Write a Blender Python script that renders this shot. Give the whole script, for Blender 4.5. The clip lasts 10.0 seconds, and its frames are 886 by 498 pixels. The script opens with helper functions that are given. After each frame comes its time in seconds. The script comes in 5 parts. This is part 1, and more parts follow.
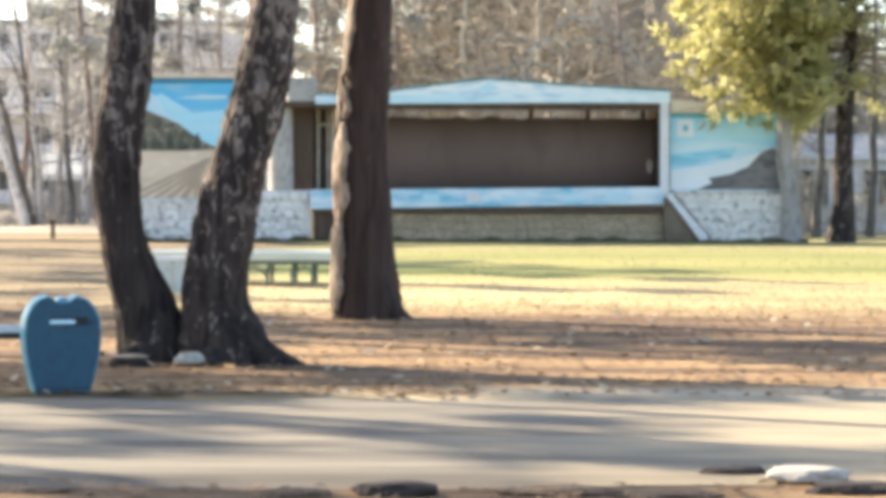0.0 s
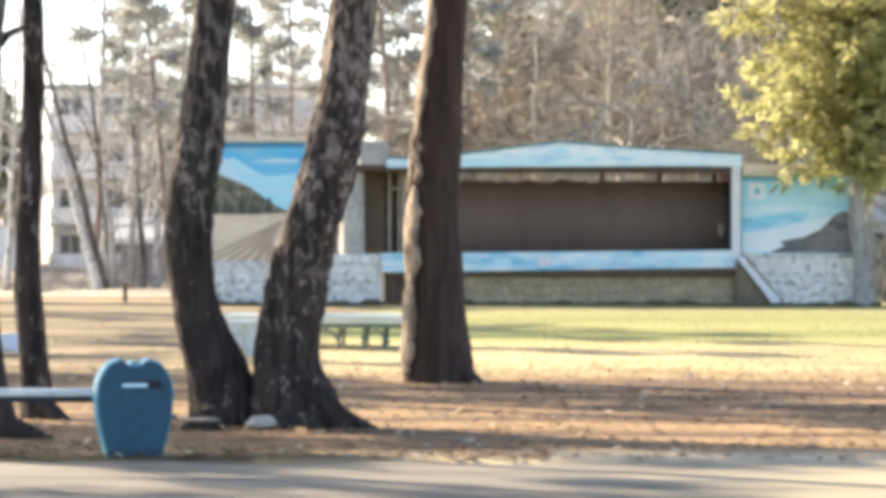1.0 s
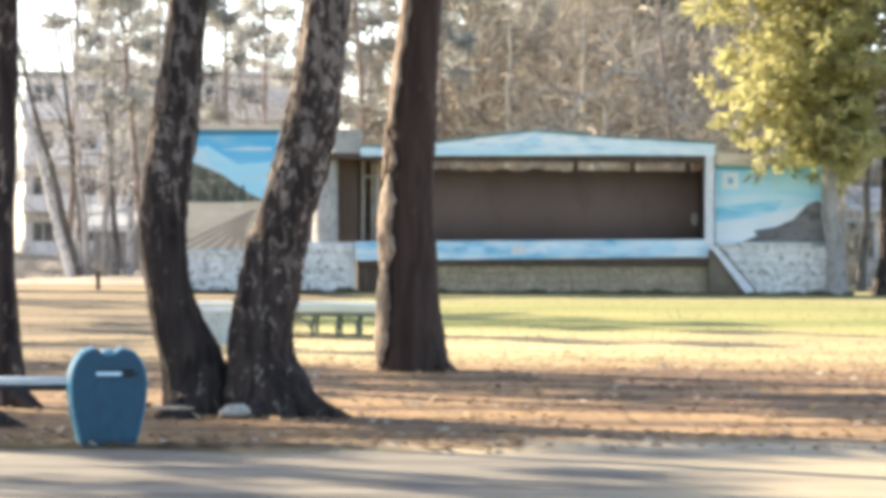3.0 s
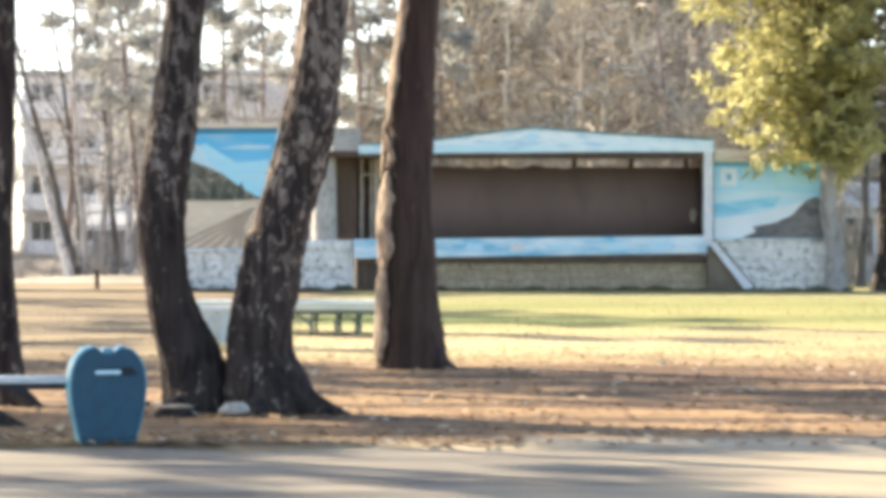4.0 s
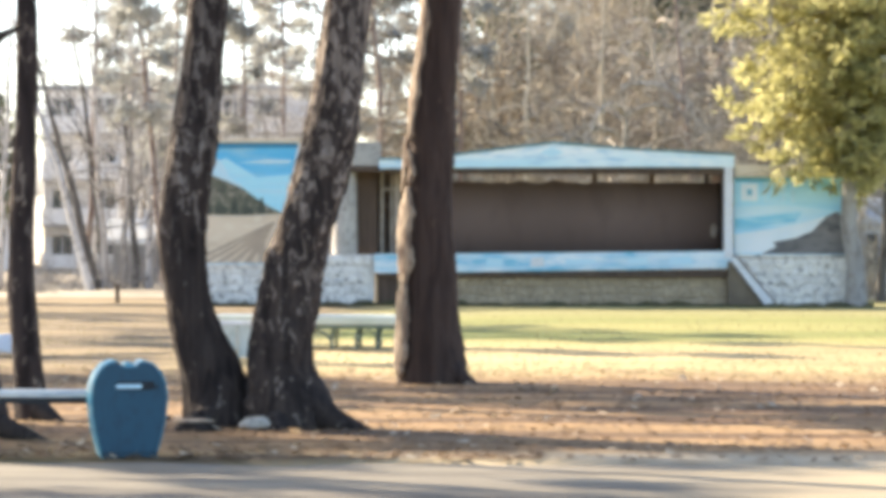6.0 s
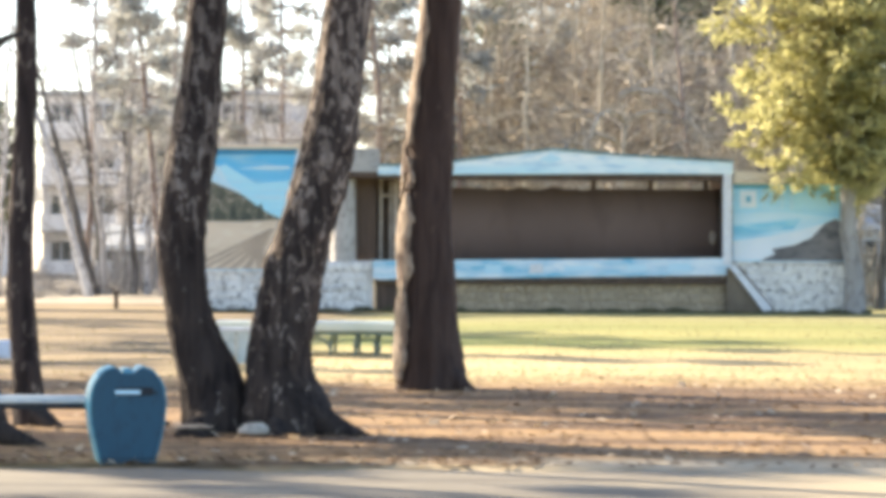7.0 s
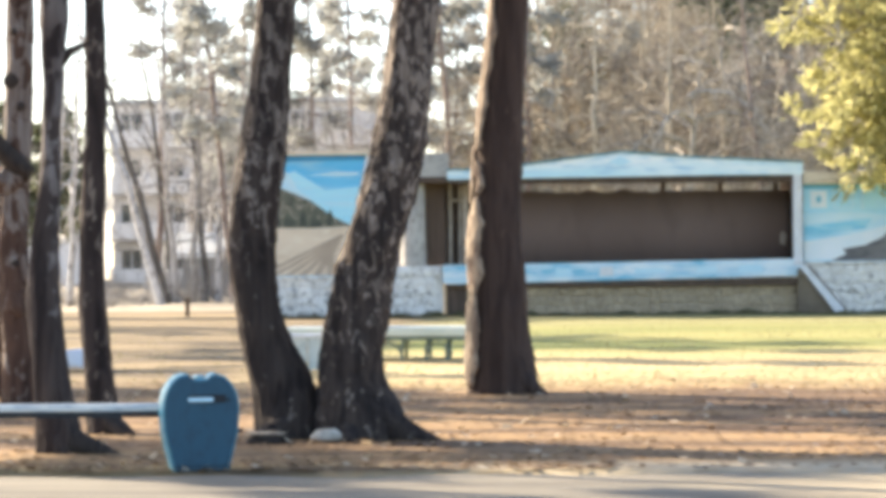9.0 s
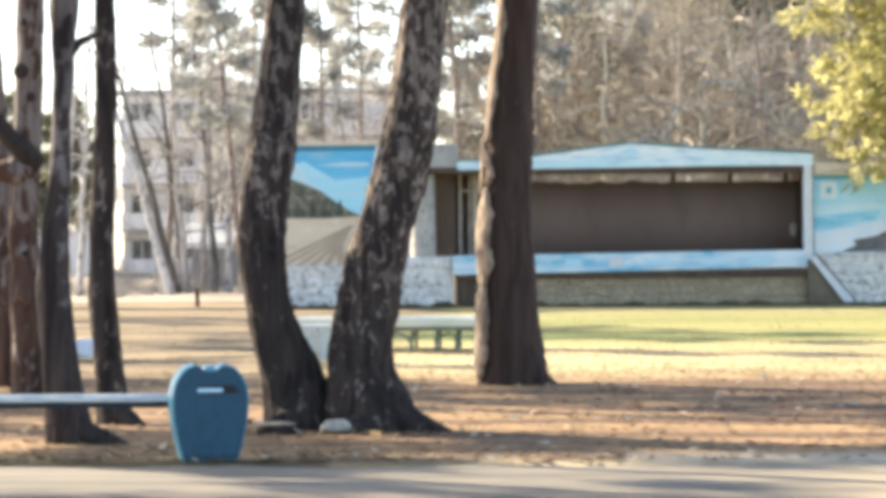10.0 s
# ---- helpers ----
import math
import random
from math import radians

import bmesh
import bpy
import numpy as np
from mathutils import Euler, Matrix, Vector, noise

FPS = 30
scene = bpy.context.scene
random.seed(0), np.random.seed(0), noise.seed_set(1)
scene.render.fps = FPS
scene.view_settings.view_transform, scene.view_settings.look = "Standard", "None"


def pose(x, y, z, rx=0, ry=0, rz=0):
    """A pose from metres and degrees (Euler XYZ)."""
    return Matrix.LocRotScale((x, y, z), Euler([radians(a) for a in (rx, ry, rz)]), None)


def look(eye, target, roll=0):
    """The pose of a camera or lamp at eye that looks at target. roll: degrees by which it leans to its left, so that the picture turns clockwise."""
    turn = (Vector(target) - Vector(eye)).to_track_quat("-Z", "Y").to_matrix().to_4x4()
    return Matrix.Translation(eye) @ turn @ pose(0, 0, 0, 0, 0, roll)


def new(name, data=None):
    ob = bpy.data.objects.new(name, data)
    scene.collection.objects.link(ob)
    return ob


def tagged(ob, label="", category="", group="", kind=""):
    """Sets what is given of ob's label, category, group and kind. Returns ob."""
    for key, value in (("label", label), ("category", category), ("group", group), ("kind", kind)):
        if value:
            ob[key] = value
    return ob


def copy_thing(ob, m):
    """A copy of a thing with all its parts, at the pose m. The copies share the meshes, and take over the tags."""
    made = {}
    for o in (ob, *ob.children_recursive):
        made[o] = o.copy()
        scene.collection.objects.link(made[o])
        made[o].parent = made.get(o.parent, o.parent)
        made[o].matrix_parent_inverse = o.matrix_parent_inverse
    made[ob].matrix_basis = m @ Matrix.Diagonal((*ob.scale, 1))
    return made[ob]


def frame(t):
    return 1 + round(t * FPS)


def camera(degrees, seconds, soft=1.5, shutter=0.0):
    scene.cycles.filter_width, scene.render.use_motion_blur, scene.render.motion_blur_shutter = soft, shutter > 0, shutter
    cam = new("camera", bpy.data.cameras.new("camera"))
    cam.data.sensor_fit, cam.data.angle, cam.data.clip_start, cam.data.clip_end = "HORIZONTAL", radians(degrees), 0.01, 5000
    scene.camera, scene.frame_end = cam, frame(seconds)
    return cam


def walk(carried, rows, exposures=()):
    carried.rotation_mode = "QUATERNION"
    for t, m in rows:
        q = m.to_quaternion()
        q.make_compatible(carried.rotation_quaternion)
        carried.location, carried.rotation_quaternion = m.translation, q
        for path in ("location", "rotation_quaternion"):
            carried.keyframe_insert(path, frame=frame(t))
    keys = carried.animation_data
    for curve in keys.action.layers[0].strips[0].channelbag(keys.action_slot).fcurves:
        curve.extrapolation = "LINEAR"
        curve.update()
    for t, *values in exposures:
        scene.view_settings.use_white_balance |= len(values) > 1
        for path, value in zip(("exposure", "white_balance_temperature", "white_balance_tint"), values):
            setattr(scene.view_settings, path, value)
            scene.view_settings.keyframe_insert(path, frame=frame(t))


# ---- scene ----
# ---------------- camera ----------------
cam = camera(18.0, 10.0, soft=5.0)
EYE, TILT, LEAN = 1.6, -1.28, 0.0
# seconds, sideways, up (metres), yaw, pitch, roll (degrees)
ROWS = [
    (0.00, 0.018, -0.004, 0.000, 0.000, 0.142),
    (0.10, 0.016, -0.002, 0.006, 0.304, 0.113),
    (0.20, 0.014, -0.000, 0.142, 0.542, 0.084),
    (0.30, 0.012, 0.001, 0.340, 0.682, 0.056),
    (0.40, 0.010, 0.003, 0.582, 0.785, 0.027),
    (0.50, 0.008, 0.005, 0.838, 0.885, -0.002),
    (0.60, 0.009, 0.003, 1.093, 1.023, 0.026),
    (0.70, 0.010, 0.002, 1.220, 1.166, 0.053),
    (0.80, 0.012, 0.000, 1.322, 1.219, 0.081),
    (0.90, 0.013, -0.001, 1.413, 1.235, 0.108),
    (1.00, 0.014, -0.003, 1.459, 1.294, 0.136),
    (1.10, 0.014, -0.003, 1.500, 1.190, 0.130),
    (1.20, 0.014, -0.003, 1.610, 1.173, 0.124),
    (1.30, 0.015, -0.002, 1.748, 1.174, 0.118),
    (1.40, 0.015, -0.002, 1.877, 1.104, 0.112),
    (1.50, 0.015, -0.002, 2.005, 1.016, 0.106),
    (1.60, 0.014, -0.001, 2.008, 0.987, 0.199),
    (1.70, 0.014, -0.001, 2.053, 0.971, 0.293),
    (1.80, 0.013, -0.000, 2.066, 0.879, 0.386),
    (1.90, 0.013, 0.000, 1.996, 0.692, 0.480),
    (2.00, 0.012, 0.001, 1.873, 0.526, 0.573),
    (2.10, 0.011, 0.002, 1.791, 0.634, 0.511),
    (2.20, 0.011, 0.002, 1.680, 0.788, 0.450),
    (2.30, 0.010, 0.003, 1.635, 0.864, 0.388),
    (2.40, 0.010, 0.003, 1.617, 0.848, 0.327),
    (2.50, 0.009, 0.004, 1.564, 0.853, 0.265),
    (2.60, 0.008, 0.004, 1.362, 0.947, 0.267),
    (2.70, 0.006, 0.004, 1.303, 1.041, 0.270),
    (2.80, 0.005, 0.004, 1.263, 1.111, 0.272),
    (2.90, 0.003, 0.004, 1.116, 1.093, 0.275),
    (3.00, 0.002, 0.004, 0.906, 1.056, 0.277),
    (3.10, 0.002, 0.004, 0.905, 1.036, 0.254),
    (3.20, 0.002, 0.003, 0.973, 0.968, 0.231),
    (3.75, 0.003, 0.001, 0.947, 1.023, 0.104),
    (4.30, 0.003, -0.001, 0.859, 0.984, -0.023),
    (4.40, 0.003, -0.002, 0.964, 1.020, -0.046),
    (4.50, 0.003, -0.002, 1.072, 1.076, -0.069),
    (4.60, 0.002, -0.002, 0.935, 0.973, -0.069),
    (4.70, 0.001, -0.002, 0.915, 0.942, -0.069),
    (4.80, -0.001, -0.002, 0.892, 0.936, -0.069),
    (4.90, -0.002, -0.002, 0.868, 0.955, -0.069),
    (5.00, -0.003, -0.002, 0.892, 1.029, -0.069),
    (5.10, -0.003, -0.001, 0.893, 1.064, -0.033),
    (5.20, -0.003, -0.000, 0.982, 1.108, 0.002),
    (5.30, -0.002, 0.000, 1.114, 1.113, 0.038),
    (5.40, -0.002, 0.001, 1.157, 1.132, 0.073),
    (5.50, -0.002, 0.002, 1.052, 1.223, 0.109),
    (5.60, -0.002, 0.002, 1.246, 1.246, 0.118),
    (5.70, -0.003, 0.001, 1.326, 1.269, 0.126),
    (6.25, -0.005, 0.000, 1.264, 1.326, 0.173),
    (6.80, -0.006, -0.001, 1.382, 1.389, 0.220),
    (6.90, -0.007, -0.002, 1.313, 1.385, 0.228),
    (7.00, -0.007, -0.002, 1.267, 1.443, 0.237),
    (7.10, -0.008, -0.001, 1.510, 1.490, 0.206),
    (7.20, -0.009, -0.001, 1.612, 1.499, 0.175),
    (7.30, -0.009, -0.000, 1.754, 1.491, 0.144),
    (7.40, -0.010, 0.000, 2.024, 1.460, 0.113),
    (7.50, -0.011, 0.001, 2.255, 1.361, 0.082),
    (7.60, -0.011, 0.001, 2.300, 1.340, 0.030),
    (7.70, -0.012, 0.001, 2.315, 1.359, -0.022),
    (7.80, -0.012, 0.000, 2.365, 1.469, -0.075),
    (7.90, -0.013, 0.000, 2.513, 1.520, -0.127),
    (8.00, -0.013, 0.000, 2.703, 1.448, -0.179),
    (8.10, -0.012, -0.000, 2.613, 1.465, -0.234),
    (8.20, -0.011, -0.000, 2.630, 1.457, -0.288),
    (8.30, -0.011, -0.001, 2.575, 1.547, -0.343),
    (8.40, -0.010, -0.001, 2.505, 1.701, -0.397),
    (8.50, -0.009, -0.001, 2.515, 1.757, -0.452),
    (8.60, -0.010, -0.001, 2.496, 1.731, -0.449),
    (8.70, -0.010, -0.002, 2.556, 1.685, -0.445),
    (8.80, -0.011, -0.002, 2.665, 1.631, -0.442),
    (8.90, -0.011, -0.003, 2.701, 1.590, -0.438),
    (9.00, -0.012, -0.003, 2.695, 1.537, -0.435),
    (9.10, -0.012, -0.002, 2.753, 1.473, -0.421),
    (9.20, -0.012, -0.002, 2.745, 1.442, -0.407),
    (9.30, -0.012, -0.001, 2.694, 1.480, -0.394),
    (9.40, -0.012, -0.001, 2.637, 1.501, -0.380),
    (9.50, -0.012, 0.000, 2.574, 1.448, -0.366),
    (9.60, -0.012, 0.000, 2.712, 1.380, -0.364),
    (9.70, -0.011, 0.001, 2.795, 1.319, -0.362),
    (9.80, -0.011, 0.001, 2.859, 1.299, -0.359),
    (9.90, -0.010, 0.002, 2.925, 1.313, -0.357),
    (10.00, -0.010, 0.002, 2.899, 1.341, -0.355),
]
EXPOSURE = 1.55
walk(cam,
     [(t, pose(0, 0, EYE, TILT, LEAN, 0) @ pose(x, 0, z, 0, 0, yaw) @ pose(0, 0, 0, 90 + pitch, 0, 0) @ pose(0, 0, 0, 0, 0, roll))
      for t, x, z, yaw, pitch, roll in ROWS],
     exposures=[(0.0, EXPOSURE, 6850, 11), (10.0, EXPOSURE, 6850, 11)])

# ---------------- light ----------------
SUN_FROM = Vector((-1.0, 0.70, 0.0)).normalized()
SUN_UP = 27.0
sky_world = bpy.data.worlds.new("sky")
scene.world = sky_world
sky_world.use_nodes = True
sky_nodes = sky_world.node_tree.nodes
sky_tex = sky_nodes.new("ShaderNodeTexSky")
sky_tex.sky_type = "NISHITA"
sky_tex.sun_disc = False
sky_tex.sun_elevation = radians(SUN_UP)
sky_tex.sun_rotation = math.atan2(SUN_FROM.x, SUN_FROM.y)
sky_tex.dust_density = 0.9
sky_tex.air_density = 0.75
sky_tex.ozone_density = 0.5
sky_nodes["Background"].inputs["Strength"].default_value = 0.15
sky_world.node_tree.links.new(sky_tex.outputs["Color"], sky_nodes["Background"].inputs["Color"])
sun = new("sun", bpy.data.lights.new("sun", "SUN"))
sun.data.energy = 5.0
sun.data.angle = radians(0.6)
sun.data.color = (1.0, 0.88, 0.70)
sun_dir = SUN_FROM * math.cos(radians(SUN_UP)) + Vector((0, 0, math.sin(radians(SUN_UP))))
sun.matrix_world = look(sun_dir * 60, (0, 0, 0))


# ---------------- materials ----------------
def mat(name, c1, c2, scale=3.0, rough=0.85, bump=0.3, stretch=(1, 1, 1), c3=None, fine=8.0, metal=0.0, vary=0.0, bump_dist=0.02, lo=0.35, hi=0.65):
    """Two tones broken up by coarse noise, a third by fine noise, bump from the fine noise."""
    m = bpy.data.materials.new(name)
    m.use_nodes = True
    nt = m.node_tree
    bsdf = nt.nodes["Principled BSDF"]
    geo = nt.nodes.new("ShaderNodeNewGeometry")
    mp = nt.nodes.new("ShaderNodeMapping")
    mp.inputs["Scale"].default_value = stretch
    nt.links.new(geo.outputs["Position"], mp.inputs["Vector"])
    n1 = nt.nodes.new("ShaderNodeTexNoise")
    n1.inputs["Scale"].default_value, n1.inputs["Detail"].default_value = scale, 6
    n2 = nt.nodes.new("ShaderNodeTexNoise")
    n2.inputs["Scale"].default_value, n2.inputs["Detail"].default_value = scale * fine, 4
    for n in (n1, n2):
        nt.links.new(mp.outputs["Vector"], n.inputs["Vector"])
    ramp = nt.nodes.new("ShaderNodeMapRange")
    ramp.inputs["From Min"].default_value, ramp.inputs["From Max"].default_value = lo, hi
    nt.links.new(n1.outputs["Fac"], ramp.inputs["Value"])
    mix = nt.nodes.new("ShaderNodeMix")
    mix.data_type = "RGBA"
    mix.inputs["A"].default_value, mix.inputs["B"].default_value = (*c1, 1), (*c2, 1)
    nt.links.new(ramp.outputs["Result"], mix.inputs["Factor"])
    col = mix.outputs["Result"]
    if c3:
        r2 = nt.nodes.new("ShaderNodeMapRange")
        r2.inputs["From Min"].default_value, r2.inputs["From Max"].default_value = 0.5, 0.68
        nt.links.new(n2.outputs["Fac"], r2.inputs["Value"])
        mx = nt.nodes.new("ShaderNodeMix")
        mx.data_type = "RGBA"
        mx.inputs["B"].default_value = (*c3, 1)
        nt.links.new(r2.outputs["Result"], mx.inputs["Factor"])
        nt.links.new(col, mx.inputs["A"])
        col = mx.outputs["Result"]
    if vary:
        info = nt.nodes.new("ShaderNodeNewGeometry")
        oi = nt.nodes.new("ShaderNodeObjectInfo")
        add = nt.nodes.new("ShaderNodeMath")
        add.operation = "ADD"
        nt.links.new(info.outputs["Random Per Island"], add.inputs[0])
        nt.links.new(oi.outputs["Random"], add.inputs[1])
        mr = nt.nodes.new("ShaderNodeMapRange")
        mr.inputs["From Max"].default_value = 2.0
        mr.inputs["To Min"].default_value, mr.inputs["To Max"].default_value = 1 - vary, 1 + vary
        nt.links.new(add.outputs[0], mr.inputs["Value"])
        hsv = nt.nodes.new("ShaderNodeHueSaturation")
        nt.links.new(mr.outputs["Result"], hsv.inputs["Value"])
        nt.links.new(col, hsv.inputs["Color"])
        col = hsv.outputs["Color"]
    nt.links.new(col, bsdf.inputs["Base Color"])
    bsdf.inputs["Roughness"].default_value, bsdf.inputs["Metallic"].default_value = rough, metal
    if bump:
        b = nt.nodes.new("ShaderNodeBump")
        b.inputs["Strength"].default_value, b.inputs["Distance"].default_value = bump, bump_dist
        nt.links.new(n2.outputs["Fac"], b.inputs["Height"])
        nt.links.new(b.outputs["Normal"], bsdf.inputs["Normal"])
    return m


def leafy(name, c1, c2, vary=0.4, glow=0.35):
    """Thin leaves and needles: they let some light through."""
    m = mat(name, c1, c2, 1.2, 0.7, 0, vary=vary)
    nt = m.node_tree
    bsdf = nt.nodes["Principled BSDF"]
    tr = nt.nodes.new("ShaderNodeBsdfTranslucent")
    ms = nt.nodes.new("ShaderNodeMixShader")
    ms.inputs["Fac"].default_value = glow
    src = bsdf.inputs["Base Color"].links[0].from_socket
    nt.links.new(src, tr.inputs["Color"])
    nt.links.new(bsdf.outputs[0], ms.inputs[1])
    nt.links.new(tr.outputs[0], ms.inputs[2])
    nt.links.new(ms.outputs[0], nt.nodes["Material Output"].inputs["Surface"])
    return m


def ground_material():
    # dirt tones; their long crosswise streaks also paint in bands of tree shadow
    m = mat("park_ground", (0.135, 0.069, 0.027), (0.39, 0.238, 0.103), 0.8, 0.95, 0.8, (0.15, 1.2, 1), (0.055, 0.033, 0.02), 7.0, bump_dist=0.05, lo=0.43, hi=0.57)
    nt = m.node_tree
    bsdf = nt.nodes["Principled BSDF"]
    geo = nt.nodes.new("ShaderNodeNewGeometry")
    sep = nt.nodes.new("ShaderNodeSeparateXYZ")
    nt.links.new(geo.outputs["Position"], sep.inputs[0])
    wob = nt.nodes.new("ShaderNodeTexNoise")
    wob.inputs["Scale"].default_value, wob.inputs["Detail"].default_value = 0.3, 6
    nt.links.new(geo.outputs["Position"], wob.inputs["Vector"])

    def zone(axis, a, b, spread, layer, under):
        """layer over under where axis + noise runs from a to b."""
        k = nt.nodes.new("ShaderNodeMath")
        k.operation = "MULTIPLY_ADD"
        k.inputs[1].default_value = spread
        nt.links.new(wob.outputs["Fac"], k.inputs[0])
        nt.links.new(sep.outputs[axis], k.inputs[2])
        r = nt.nodes.new("ShaderNodeMapRange")
        r.inputs["From Min"].default_value, r.inputs["From Max"].default_value = a + spread / 2, b + spread / 2
        nt.links.new(k.outputs[0], r.inputs["Value"])
        x = nt.nodes.new("ShaderNodeMix")
        x.data_type = "RGBA"
        nt.links.new(r.outputs["Result"], x.inputs["Factor"])
        nt.links.new(under, x.inputs["A"])
        nt.links.new(layer, x.inputs["B"])
        return x.outputs["Result"]

    def tone(c1, c2, scale, stretch):
        mp = nt.nodes.new("ShaderNodeMapping")
        mp.inputs["Scale"].default_value = stretch
        nt.links.new(geo.outputs["Position"], mp.inputs["Vector"])
        n = nt.nodes.new("ShaderNodeTexNoise")
        n.inputs["Scale"].default_value, n.inputs["Detail"].default_value = scale, 7
        nt.links.new(mp.outputs["Vector"], n.inputs["Vector"])
        r = nt.nodes.new("ShaderNodeMapRange")
        r.inputs["From Min"].default_value, r.inputs["From Max"].default_value = 0.38, 0.62
        nt.links.new(n.outputs["Fac"], r.inputs["Value"])
        x = nt.nodes.new("ShaderNodeMix")
        x.data_type = "RGBA"
        x.inputs["A"].default_value, x.inputs["B"].default_value = (*c1, 1), (*c2, 1)
        nt.links.new(r.outputs["Result"], x.inputs["Factor"])
        return x.outputs["Result"]

    dirt = bsdf.inputs["Base Color"].links[0].from_socket
    straw = tone((0.55, 0.425, 0.205), (0.37, 0.275, 0.122), 0.35, (0.25, 1, 1))
    green = tone((0.14, 0.165, 0.026), (0.32, 0.29, 0.085), 0.16, (0.3, 1.0, 1))
    tan = tone((0.28, 0.20, 0.098), (0.125, 0.086, 0.044), 0.4, (0.3, 1, 1))
    brown = tone((0.34, 0.285, 0.205), (0.50, 0.43, 0.32), 0.35, (1, 1, 1))
    lawn = zone(1, 45, 50, 5, green, straw)
    lawn = zone(1, 66, 72, 5, tone((0.36, 0.31, 0.13), (0.24, 0.23, 0.075), 0.25, (0.3, 1, 1)), lawn)
    lawn = zone(0, -5, -3, 2, lawn, tan)
    sand = tone((0.56, 0.46, 0.32), (0.40, 0.31, 0.20), 0.9, (0.3, 1, 1))
    weedy = tone((0.46, 0.36, 0.185), (0.13, 0.075, 0.035), 1.3, (0.2, 1.5, 1))
    verge = zone(0, -2.2, 1.5, 3, sand, weedy)
    col = zone(1, 21.9, 22.5, 1.6, dirt, verge)
    col = zone(1, 15.0, 15.6, 0.6, col, dirt)
    col = zone(1, 34.0, 37.5, 5, lawn, col)
    col = zone(1, 92, 96, 3, brown, col)
    nt.links.new(col, bsdf.inputs["Base Color"])
    return m


def bark(name, dark, mid, pale, low, high, few=0.66, many=0.5, flake=6.0, furrow=7.0):
    """Furrowed bark with pale flakes, few below the height low and more above the height high."""
    m = bpy.data.materials.new(name)
    m.use_nodes = True
    nt = m.node_tree
    bsdf = nt.nodes["Principled BSDF"]
    geo = nt.nodes.new("ShaderNodeNewGeometry")

    def grain(scale, stretch, detail, distortion):
        mp = nt.nodes.new("ShaderNodeMapping")
        mp.inputs["Scale"].default_value = stretch
        nt.links.new(geo.outputs["Position"], mp.inputs["Vector"])
        n = nt.nodes.new("ShaderNodeTexNoise")
        n.inputs["Scale"].default_value, n.inputs["Detail"].default_value = scale, detail
        n.inputs["Distortion"].default_value = distortion
        nt.links.new(mp.outputs["Vector"], n.inputs["Vector"])
        return n.outputs["Fac"]

    def blend(fac, a, b):
        x = nt.nodes.new("ShaderNodeMix")
        x.data_type = "RGBA"
        nt.links.new(fac, x.inputs["Factor"])
        for key, c in (("A", a), ("B", b)):
            if isinstance(c, tuple):
                x.inputs[key].default_value = (*c, 1)
            else:
                nt.links.new(c, x.inputs[key])
        return x.outputs["Result"]

    def span(value, a, b, to_a=0.0, to_b=1.0):
        r = nt.nodes.new("ShaderNodeMapRange")
        r.inputs["From Min"].default_value, r.inputs["From Max"].default_value = a, b
        r.inputs["To Min"].default_value, r.inputs["To Max"].default_value = to_a, to_b
        nt.links.new(value, r.inputs["Value"])
        return r.outputs["Result"]

    def sums(op, a, b):
        k = nt.nodes.new("ShaderNodeMath")
        k.operation = op
        nt.links.new(a, k.inputs[0])
        nt.links.new(b, k.inputs[1])
        return k.outputs[0]

    lines = grain(furrow, (1, 1, 0.13), 5, 0.6)
    spots = grain(flake, (1, 1, 0.5), 6, 0.8)
    wide = grain(1.3, (1, 1, 0.6), 3, 0.0)
    sep = nt.nodes.new("ShaderNodeSeparateXYZ")
    nt.links.new(geo.outputs["Position"], sep.inputs[0])
    level = span(sep.outputs[2], low, high, few, many)
    edge = span(sums("SUBTRACT", sums("ADD", spots, span(wide, 0.3, 0.7, -0.06, 0.06)), level), -0.01, 0.07)
    base = blend(span(lines, 0.36, 0.62), dark, mid)
    nt.links.new(blend(edge, base, blend(span(lines, 0.3, 0.7), mid, pale)), bsdf.inputs["Base Color"])
    bsdf.inputs["Roughness"].default_value = 0.95
    b = nt.nodes.new("ShaderNodeBump")
    b.inputs["Strength"].default_value, b.inputs["Distance"].default_value = 1.0, 0.05
    nt.links.new(sums("ADD", lines, sums("MULTIPLY", spots, lines)), b.inputs["Height"])
    nt.links.new(b.outputs["Normal"], bsdf.inputs["Normal"])
    return m


M_GROUND = ground_material()
M_ROAD = mat("worn_asphalt", (0.108, 0.092, 0.070), (0.255, 0.222, 0.165), 0.9, 0.9, 0.5, (0.16, 2.2, 1), (0.135, 0.120, 0.097), 9.0, bump_dist=0.02, lo=0.40, hi=0.60)


